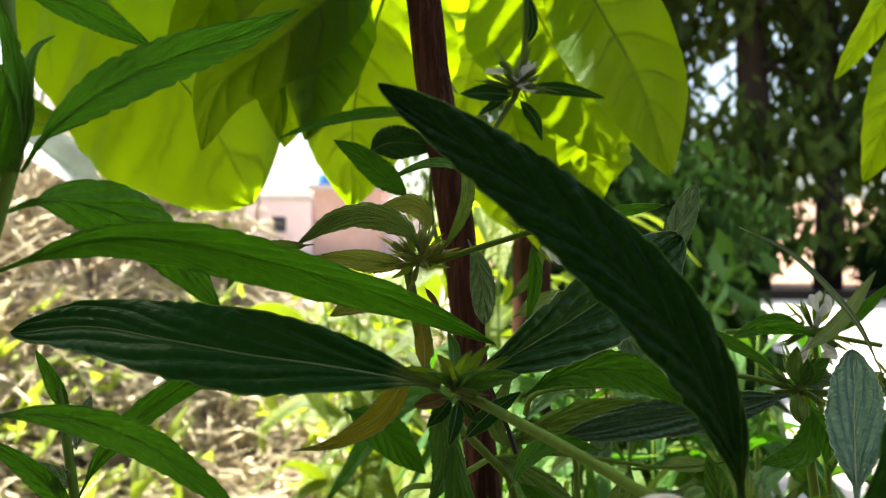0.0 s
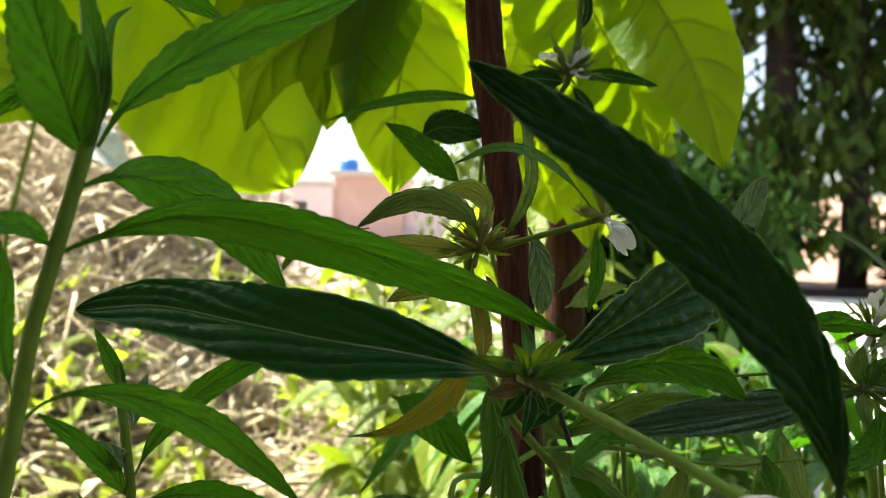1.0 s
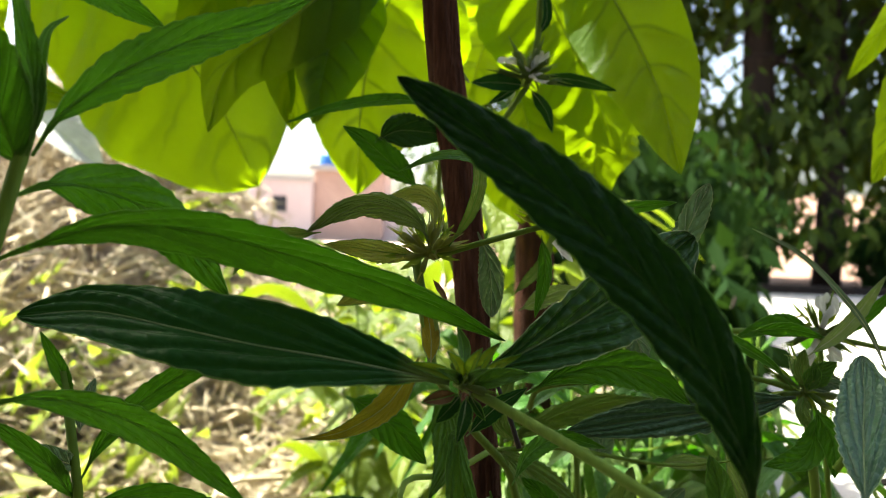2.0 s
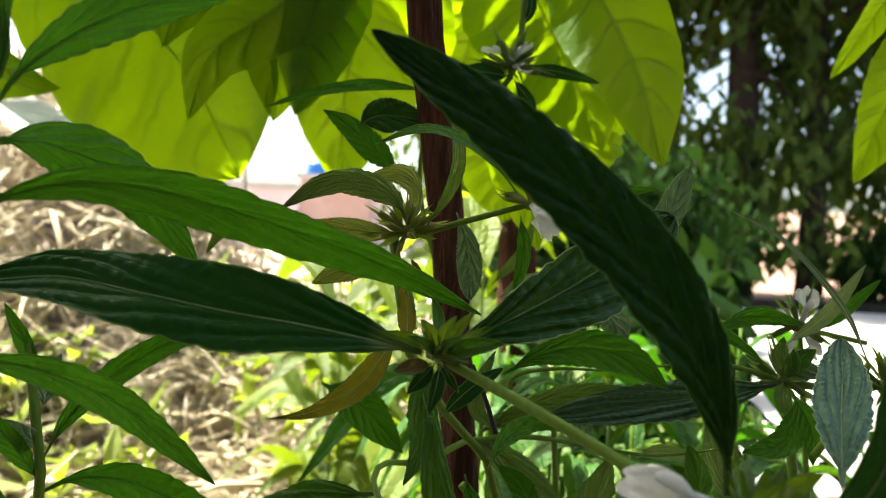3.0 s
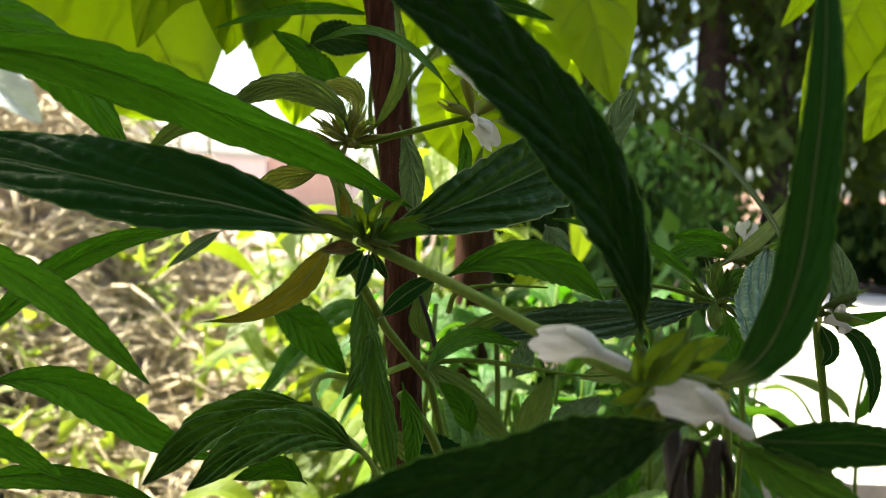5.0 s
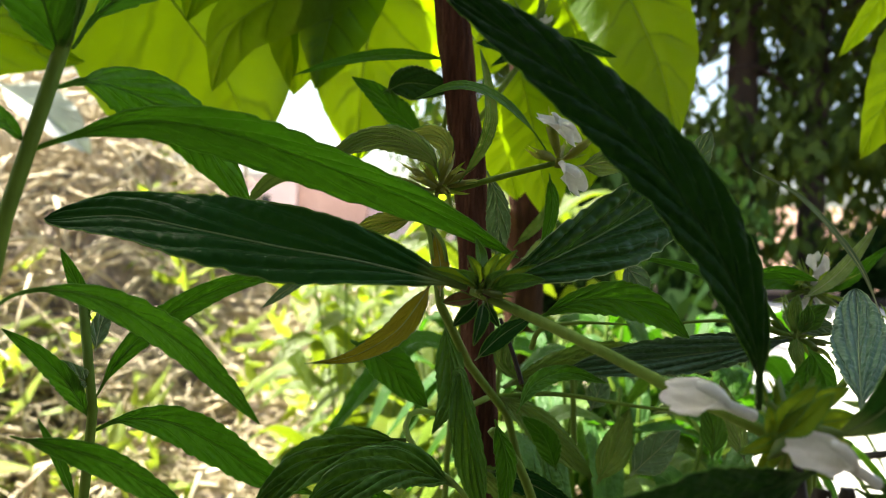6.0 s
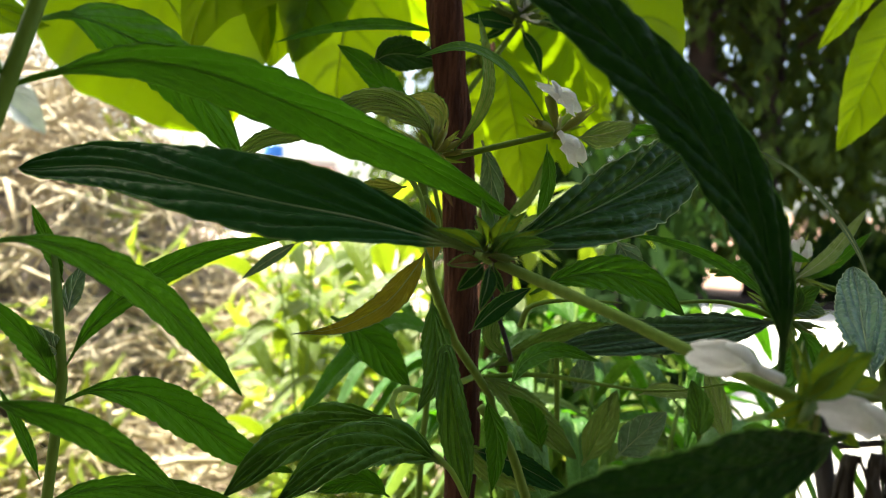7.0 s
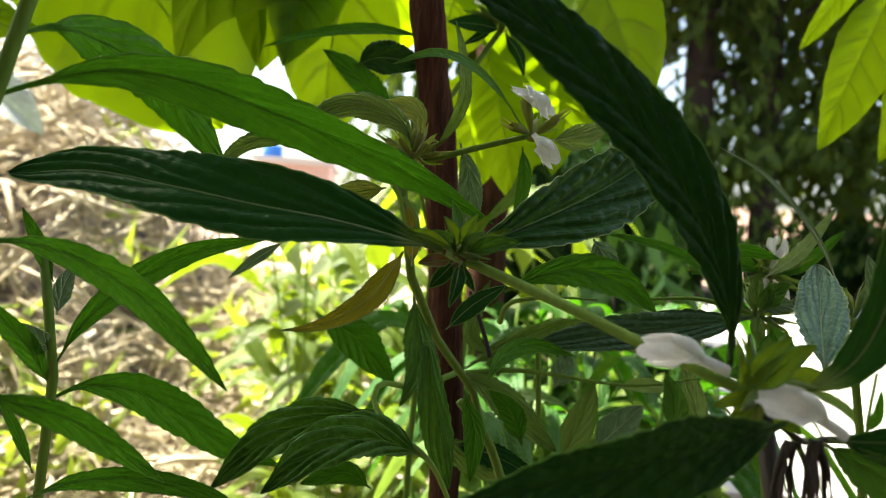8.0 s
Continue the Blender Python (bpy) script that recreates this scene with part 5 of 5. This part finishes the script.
# ---- added out of view to shade the herbs: leaves, tree, wall ----
def dapple_leaves():
    rng = random.Random(3)
    # Loose unseen leaves, added to dapple the broad leaves with shade.
    for i in range(11):
        c = Vector((rng.uniform(-0.20, 0.25), rng.uniform(0.36, 0.55), rng.uniform(0.86, 1.2)))
        turn = rng.uniform(0, math.tau)
        d = Vector((math.cos(turn), math.sin(turn), rng.uniform(-0.5, -0.1)))
        n = rng.uniform(0.14, 0.2)
        leaf(sapling, [c - d * n * 0.5 + Vector((0, 0, -0.02)), c, c + d * n * 0.5 - Vector((0, 0, 0.03))], n * 0.55, (rng.uniform(-0.3, 0.3), rng.uniform(-0.3, 0.3), 1), leaf_broad, quilt=0.3, broad=1)


dapple_leaves()


def shade_tree():
    """An unseen tree, added so its crown shades the herbs; the wall stands behind it."""
    rng = random.Random(12)
    tree = thing("shade_tree", (-1.4, -0.5, 0), "unseen spreading leafy tree, added to shade the herbs", "tree")
    stem(tree, [(-1.4, -0.5, -0.05), (-1.36, -0.48, 0.9), (-1.25, -0.3, 1.7), (-1.0, 0.1, 2.6)], 0.09, 0.05, far_bark, "trunk", 0.01)
    for i in range(10):
        out = Vector((rng.uniform(-0.4, 0.8), rng.uniform(-0.1, 0.9), rng.uniform(0.3, 0.9)))
        stem(tree, [(-1.25, -0.3, 1.7), Vector((-1.2, -0.3, 1.8)) + out * 0.5, Vector((-1.15, -0.25, 1.8)) + out], 0.03, 0.008, far_bark, "limb")
    verts, faces = [], []
    for i in range(5200):
        x, y = rng.uniform(-1.7, -0.3), rng.uniform(-0.4, 0.95)
        z = rng.uniform(1.8, 2.9)
        # Crown trimmed so that its shadow ends just behind the herbs.
        fall = y - 0.30 * (z - 0.62)
        if fall > 0.13 + 0.06 * noise.noise(Vector((x * 5, 3, 0))):
            continue
        c = Vector((x, y, z))
        n = rng.uniform(0.12, 0.24)
        d = Vector((rng.gauss(0, 1), rng.gauss(0, 1), -0.4)).normalized()
        w = d.cross(Vector((rng.gauss(0, 0.4), rng.gauss(0, 0.4), 1))).normalized() * n * 0.25
        o = d.cross(w).normalized() * n * 0.06
        k = len(verts)
        verts += [c, c + d * n * 0.45 + w + o, c + d * n, c + d * n * 0.45 - w + o]
        faces += [(k, k + 1, k + 2), (k, k + 2, k + 3)]
    mesh_object("crown", verts, faces, far_leaf, tree)


shade_tree()
# Unseen wall, added to hold back sky light from behind the camera.
back_wall = block("wall_south", None, (-4.0, 4.0, -1.1, -0.9, -0.05, 2.5), wall_grey)
tagged(back_wall, "plain weathered grey wall, unseen, added to block light from behind", "wall", kind="structure")


# ---- sunlit herbs behind ----
def lit_herb(seed, height):
    rng = random.Random(seed)
    herb = thing("leafy_herb", (0, 0, 0), "small bright green herb in full sun", "plant", "sunlit herbs")
    top = Vector((rng.uniform(-0.03, 0.03), rng.uniform(-0.03, 0.03), height))
    stem(herb, [(0, 0, -0.02), top * 0.35 + Vector((0.02, 0.01, 0)), top * 0.7 - Vector((0.015, 0.01, 0)), top], 0.0016, 0.0009, stem_green)
    for i in range(13):
        s = 0.35 + 0.65 * (i + 0.5) / 13
        c = top * s
        turn = i * 2.4 + rng.uniform(-0.4, 0.4)
        d = Vector((math.cos(turn), math.sin(turn), 0))
        n = rng.uniform(0.065, 0.115)
        rise = rng.uniform(0.1, 0.8)
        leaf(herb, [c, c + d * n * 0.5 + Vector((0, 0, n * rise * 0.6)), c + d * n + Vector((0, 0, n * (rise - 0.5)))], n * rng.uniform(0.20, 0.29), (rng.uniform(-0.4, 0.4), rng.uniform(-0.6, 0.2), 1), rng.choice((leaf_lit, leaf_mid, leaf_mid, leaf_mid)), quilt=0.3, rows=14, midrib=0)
    return herb


kinds = [lit_herb(21, 0.56), lit_herb(22, 0.51), lit_herb(23, 0.45)]
rng = random.Random(8)
for i in range(20):
    y = rng.uniform(0.55, 1.05)
    x = (rng.uniform(-0.16, 0.03) if i % 7 else rng.uniform(0.03, 0.30)) * y + 0.01
    y += 0.14 * (x < -0.05)
    copy_thing(kinds[i % 3], pose(x, y, 0, rng.uniform(-6, 6), rng.uniform(-6, 6), rng.uniform(0, 360)))
tall = lit_herb(24, 0.63)
for x, y, turn in ((0.055, 0.56, 40), (0.085, 0.66, 130), (0.075, 0.72, 250), (0.12, 0.74, 10), (0.10, 0.60, 300), (-0.085, 0.72, 80), (-0.03, 0.78, 200), (-0.05, 0.92, 330)):
    copy_thing(tall, pose(x, y, -0.055 if x < 0 else 0, 3, -4, turn))
tall.location = (0.035, 0.62, 0)
for k, ob in enumerate(kinds):
    ob.location = (0.05 + 0.1 * k, 0.6 + 0.07 * k, 0)


def shade_herb(seed, height):
    """A herb of the same kind, with pairs of drooping lance leaves up its stem."""
    rng = random.Random(seed)
    herb = thing("leafy_herb", (0, 0, 0), "green herb with drooping wrinkled leaves in the shade", "plant", "shaded herbs")
    top = Vector((rng.uniform(-0.03, 0.03), rng.uniform(-0.03, 0.03), height))
    stem(herb, [(0, 0, -0.02), top * 0.35 + Vector((0.018, 0.01, 0)), top * 0.7 - Vector((0.012, 0.01, 0)), top], 0.0017, 0.0009, stem_green)
    for i in range(18):
        c = top * (0.42 + 0.58 * (i // 2 + 0.5) / 9)
        turn = (i // 2) * 1.57 + (i % 2) * math.pi + rng.uniform(-0.4, 0.4)
        d = Vector((math.cos(turn), math.sin(turn), 0))
        n = rng.uniform(0.045, 0.075)
        rise = rng.uniform(-0.1, 0.5)
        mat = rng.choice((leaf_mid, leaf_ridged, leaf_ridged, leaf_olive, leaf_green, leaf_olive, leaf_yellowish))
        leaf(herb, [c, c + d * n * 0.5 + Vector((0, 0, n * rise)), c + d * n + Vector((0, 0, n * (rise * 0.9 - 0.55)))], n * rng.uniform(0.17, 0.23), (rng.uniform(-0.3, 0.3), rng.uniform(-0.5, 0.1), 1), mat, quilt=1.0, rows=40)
    return herb


shaded = [shade_herb(31, 0.565), shade_herb(32, 0.54), shade_herb(33, 0.51)]
rng = random.Random(17)
for i in range(24):
    y = rng.uniform(0.28, 0.48)
    x = y * rng.uniform(0.16, 0.33)
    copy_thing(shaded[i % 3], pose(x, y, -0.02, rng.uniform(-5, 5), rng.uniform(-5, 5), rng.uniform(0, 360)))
for i in range(13):
    y = rng.uniform(0.28, 0.5)
    copy_thing(shaded[i % 3], pose(y * rng.uniform(0.12, 0.30), y, -0.02, rng.uniform(-5, 5), rng.uniform(-5, 5), rng.uniform(0, 360)))
for i in range(5):
    y = 0.36 + 0.025 * i
    copy_thing(shaded[i % 3], pose(y * (0.32 + 0.012 * (i * 2 % 5)), y, -0.01, rng.uniform(-5, 5), rng.uniform(-5, 5), rng.uniform(0, 360)))
copy_thing(shaded[1], pose(0.238, 0.288, -0.02, 2, -3, 70))
for k, ob in enumerate(shaded):
    ob.location = (0.05 + 0.05 * k, 0.28 + 0.04 * k, -0.01)


# ---- dry brush heap ----
def bank_height(x, y):
    """The earth bank: low near the herbs, rising away from them, higher to one side."""
    top = 0.85 - 0.45 * min(1.0, max(0.0, (x + 0.80) / 0.45)) - 0.20 * min(1.0, max(0.0, (x + 0.25) / 0.6))
    f = min(1.0, max(0.0, (y - 0.85) / 1.0))
    return top * f ** 0.8 + 0.06 * noise.noise(Vector((x * 3, y * 3, 1))) + 0.05 * noise.noise(Vector((x * 9, y * 9, 5)))


def brush_heap():
    rng = random.Random(5)
    side, deep, verts, faces = 90, 50, [], []
    for j in range(deep + 1):
        for i in range(side + 1):
            x, y = -3.2 + 3.9 * i / side, 0.75 + 1.9 * j / deep
            edge = min(1.0, j / 6, (deep - j) / 14, (side - i) / 14, i / 16)
            edge = max(0.0, min(1.0, edge + 0.5 * (1 - edge) * noise.noise(Vector((x * 2.2, y * 2.2, 8)))))
            verts.append((x, y, -0.10 + (bank_height(x, y) + 0.07) * edge))
    for j in range(deep):
        for i in range(side):
            a = j * (side + 1) + i
            faces.append((a, a + 1, a + side + 2, a + side + 1))
    bank = mesh_object("earth_bank", verts, faces, litter)
    tagged(bank, "bank of dry pale earth and litter in the sun", "bank", kind="structure")
    verts, faces = [], []
    for i in range(5600):
        x, y = rng.uniform(-1.7, 0.4), 0.82 + 1.3 * rng.random() ** 1.2
        open_side = min(1.0, max(0.0, (x + 0.9) / 0.5))
        n = (rng.uniform(0.08, 0.28) + 0.30 * rng.random() ** 2) * (1 - 0.5 * open_side)
        d = Vector((rng.gauss(0, 1), rng.gauss(0, 0.6), rng.gauss(0, 0.7 - 0.5 * open_side))).normalized()
        c = Vector((x, y, bank_height(x, y) + rng.random() ** 2 * (0.10 - 0.07 * open_side)))
        b = Vector((rng.gauss(0, 1), rng.gauss(0, 1), rng.gauss(0, 1))) * n * 0.20
        e = Vector((rng.gauss(0, 1), rng.gauss(0, 1), rng.gauss(0, 1))) * n * 0.12
        r = rng.choice((0.0014, 0.0018, 0.0022, 0.003, 0.004, 0.006))
        bow, _ = glide([c - d * n / 2, c - d * n / 6 + b, c + d * n / 6 + b * 0.6 + e, c + d * n / 2 - e], 8)
        v, f = tube(bow, [r * (1 - 0.06 * k) for k in range(9)], 3)
        k = len(verts)
        verts += v
        faces += [tuple(a + k for a in q) for q in f]
    ob = mesh_object("dry_brush", verts, faces, straw)
    tagged(ob, "dry pale twigs and straw on a bank", "dry brush", kind="stuff")
    verts, faces = [], []
    for i in range(3100):
        x, y = rng.uniform(-2.4, 0.55), 0.85 + 1.2 * rng.random()
        c = Vector((x, y, bank_height(x, y) + rng.random() * 0.14))
        n = rng.uniform(0.04, 0.12)
        if noise.noise(Vector((x * 3, y * 3, 11))) < 0.12:
            continue
        d = Vector((rng.gauss(0, 1), rng.gauss(0, 1), rng.gauss(0, 0.7))).normalized()
        w = d.cross(Vector((rng.gauss(0, 0.6), rng.gauss(0, 0.6), 1))).normalized() * n * 0.13
        o = d.cross(w).normalized() * n * 0.1
        k = len(verts)
        verts += [c, c + d * n * 0.45 + w + o, c + d * n, c + d * n * 0.45 - w + o]
        faces += [(k, k + 1, k + 2), (k, k + 2, k + 3)]
    ob = mesh_object("weeds", verts, faces, weed_leaf)
    tagged(ob, "small yellow-green weeds among dry twigs", "weeds", kind="stuff")


brush_heap()


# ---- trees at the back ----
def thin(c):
    """Where the foliage is cut open between the trunks, lined up with the camera."""
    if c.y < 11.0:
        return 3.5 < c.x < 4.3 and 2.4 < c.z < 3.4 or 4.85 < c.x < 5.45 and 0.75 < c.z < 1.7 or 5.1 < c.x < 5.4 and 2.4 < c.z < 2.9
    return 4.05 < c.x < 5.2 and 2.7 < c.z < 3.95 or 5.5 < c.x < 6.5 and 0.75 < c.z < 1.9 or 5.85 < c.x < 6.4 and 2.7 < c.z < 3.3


def far_tree(base, height, lean, radius, seed, leaves, spread, low):
    rng = random.Random(seed)
    base = Vector(base)
    tree = thing("tree", base, "dark leafy tree with drooping foliage and sky gaps", "tree", "trees at the back")
    top = base + Vector((lean, 0, height))
    line, _ = glide([base - Vector((0, 0, 0.1)), base.lerp(top, 0.35) + Vector((0.08, 0, 0)), base.lerp(top, 0.7), top], 20)
    v, f = tube(line, [radius * (1.25 - 0.9 * i / 20) for i in range(21)], 14, radius * 0.12)
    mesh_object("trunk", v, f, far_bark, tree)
    tips = []
    for i in range(16):
        s = rng.uniform(0.3, 0.97)
        a = base.lerp(top, s)
        turn = rng.uniform(0, math.tau)
        out = Vector((math.cos(turn), math.sin(turn) * 0.7, 0)) * spread * rng.uniform(0.5, 1.0)
        pts = [a, a + out * 0.5 + Vector((0, 0, 0.5)), a + out + Vector((0, 0, -rng.uniform(0.1, 1.0)))]
        limb, _ = glide(pts, 8)
        v, f = tube(limb, [radius * 0.3 * (1 - k / 9) for k in range(9)], 6)
        mesh_object("limb", v, f, far_bark, tree)
        tips += limb[2:]
    verts, faces = [], []
    hang = Vector((0, 0, 0))
    for i in range(leaves):
        if i % 14 == 0:
            hang = rng.choice(tips) + Vector((rng.gauss(0, 0.4), rng.gauss(0, 0.4), rng.gauss(0, 0.3)))
            reach = rng.uniform(0.8, 2.6)
        z = max(low + rng.random() * 0.5, hang.z - reach * (i % 14) / 14)
        c = Vector((hang.x + rng.gauss(0, 0.07), hang.y + rng.gauss(0, 0.07), z))
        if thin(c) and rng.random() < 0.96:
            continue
        n = rng.uniform(0.14, 0.37)
        d = Vector((rng.gauss(0, 0.6), rng.gauss(0, 0.5), -1)).normalized()
        w = d.cross(Vector((rng.gauss(0, 1), rng.gauss(0, 1), 0.1))).normalized() * n * 0.2
        o = d.cross(w).normalized() * n * 0.06
        k = len(verts)
        verts += [c, c + d * n * 0.45 + w + o, c + d * n, c + d * n * 0.45 - w + o]
        faces += [(k, k + 1, k + 2), (k, k + 2, k + 3)]
    # Dense upper crown, out of view, added to shade trunk and hanging leaves.
    for i in range(2100):
        turn, out = rng.uniform(0, math.tau), spread * 1.25 * math.sqrt(rng.random())
        c = base + Vector((math.cos(turn) * out, math.sin(turn) * out, rng.uniform(4.7, height)))
        n = rng.uniform(0.3, 0.5)
        d = Vector((rng.gauss(0, 1), rng.gauss(0, 1), -0.5)).normalized()
        w = d.cross(Vector((rng.gauss(0, 0.4), rng.gauss(0, 0.4), 1))).normalized() * n * 0.25
        k = len(verts)
        verts += [c, c + d * n * 0.45 + w, c + d * n, c + d * n * 0.45 - w]
        faces += [(k, k + 1, k + 2), (k, k + 2, k + 3)]
    for i in range(1000):
        turn, out = rng.uniform(0, math.tau), spread * 1.1 * math.sqrt(rng.random())
        c = base + Vector((math.cos(turn) * out, math.sin(turn) * out, 0.5 + 2.2 * rng.random()))
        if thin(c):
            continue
        n = rng.uniform(0.12, 0.3)
        d = Vector((rng.gauss(0, 0.6), rng.gauss(0, 0.6), -1)).normalized()
        w = d.cross(Vector((rng.gauss(0, 1), rng.gauss(0, 1), 0.1))).normalized() * n * 0.22
        k = len(verts)
        verts += [c, c + d * n * 0.45 + w, c + d * n, c + d * n * 0.45 - w]
        faces += [(k, k + 1, k + 2), (k, k + 2, k + 3)]
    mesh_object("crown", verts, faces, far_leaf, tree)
    return tree


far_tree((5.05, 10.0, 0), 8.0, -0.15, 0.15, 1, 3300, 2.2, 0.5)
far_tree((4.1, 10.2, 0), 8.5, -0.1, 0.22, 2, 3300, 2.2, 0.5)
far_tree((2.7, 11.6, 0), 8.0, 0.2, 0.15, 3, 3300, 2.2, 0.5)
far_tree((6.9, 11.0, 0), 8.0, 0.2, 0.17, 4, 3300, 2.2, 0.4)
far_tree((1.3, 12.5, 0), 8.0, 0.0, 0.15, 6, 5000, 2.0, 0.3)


def shrub(base, size, height, seed, leaves):
    """A shrub with hanging leaves, its shade put into a dark leaf colour."""
    rng = random.Random(seed)
    base = Vector(base)
    bush = thing("shrub", base, "green shrub with hanging leaves, darkened to stand in for shade", "shrub", "shrubs behind")
    tips = []
    for i in range(9):
        turn = rng.uniform(0, math.tau)
        out = Vector((math.cos(turn), math.sin(turn), 0)) * size * rng.uniform(0.3, 0.9)
        limb, _ = glide([base - Vector((0, 0, 0.05)), base + out * 0.4 + Vector((0, 0, height * 0.55)), base + out + Vector((0, 0, height * rng.uniform(0.7, 1.0)))], 8)
        v, f = tube(limb, [0.014 * (1.1 - k / 9) for k in range(9)], 6)
        mesh_object("branch", v, f, far_bark, bush)
        tips += limb[3:]
    verts, faces = [], []
    for i in range(leaves):
        c = rng.choice(tips) + Vector((rng.gauss(0, 0.12), rng.gauss(0, 0.12), rng.gauss(-0.06, 0.12))) * size * 2
        c.z = max(c.z, 0.08)
        n = rng.uniform(0.07, 0.14)
        d = Vector((rng.gauss(0, 0.6), rng.gauss(0, 0.6), -0.8)).normalized()
        w = d.cross(Vector((rng.gauss(0, 1), rng.gauss(0, 1), 0.1))).normalized() * n * 0.2
        o = d.cross(w).normalized() * n * 0.07
        k = len(verts)
        verts += [c, c + d * n * 0.4 + w + o, c + d * n, c + d * n * 0.4 - w + o]
        faces += [(k, k + 1, k + 2), (k, k + 2, k + 3)]
    mesh_object("crown", verts, faces, shrub_leaf_shaded, bush)


shrub((0.95, 3.3, 0), 0.36, 1.0, 41, 2000)
shrub((0.45, 3.0, 0), 0.42, 1.15, 42, 2400)
shrub((1.55, 4.6, 0), 0.45, 1.2, 43, 2200)
shrub((1.05, 4.4, 0), 0.5, 1.3, 44, 2400)
shrub((3.6, 9.3, 0), 0.6, 1.1, 45, 2400)
shrub((5.5, 9.5, 0), 0.6, 1.0, 46, 2800)
shrub((2.6, 9.6, 0), 0.7, 1.3, 47, 2600)
shrub((6.4, 9.5, 0), 0.6, 1.1, 48, 2400)
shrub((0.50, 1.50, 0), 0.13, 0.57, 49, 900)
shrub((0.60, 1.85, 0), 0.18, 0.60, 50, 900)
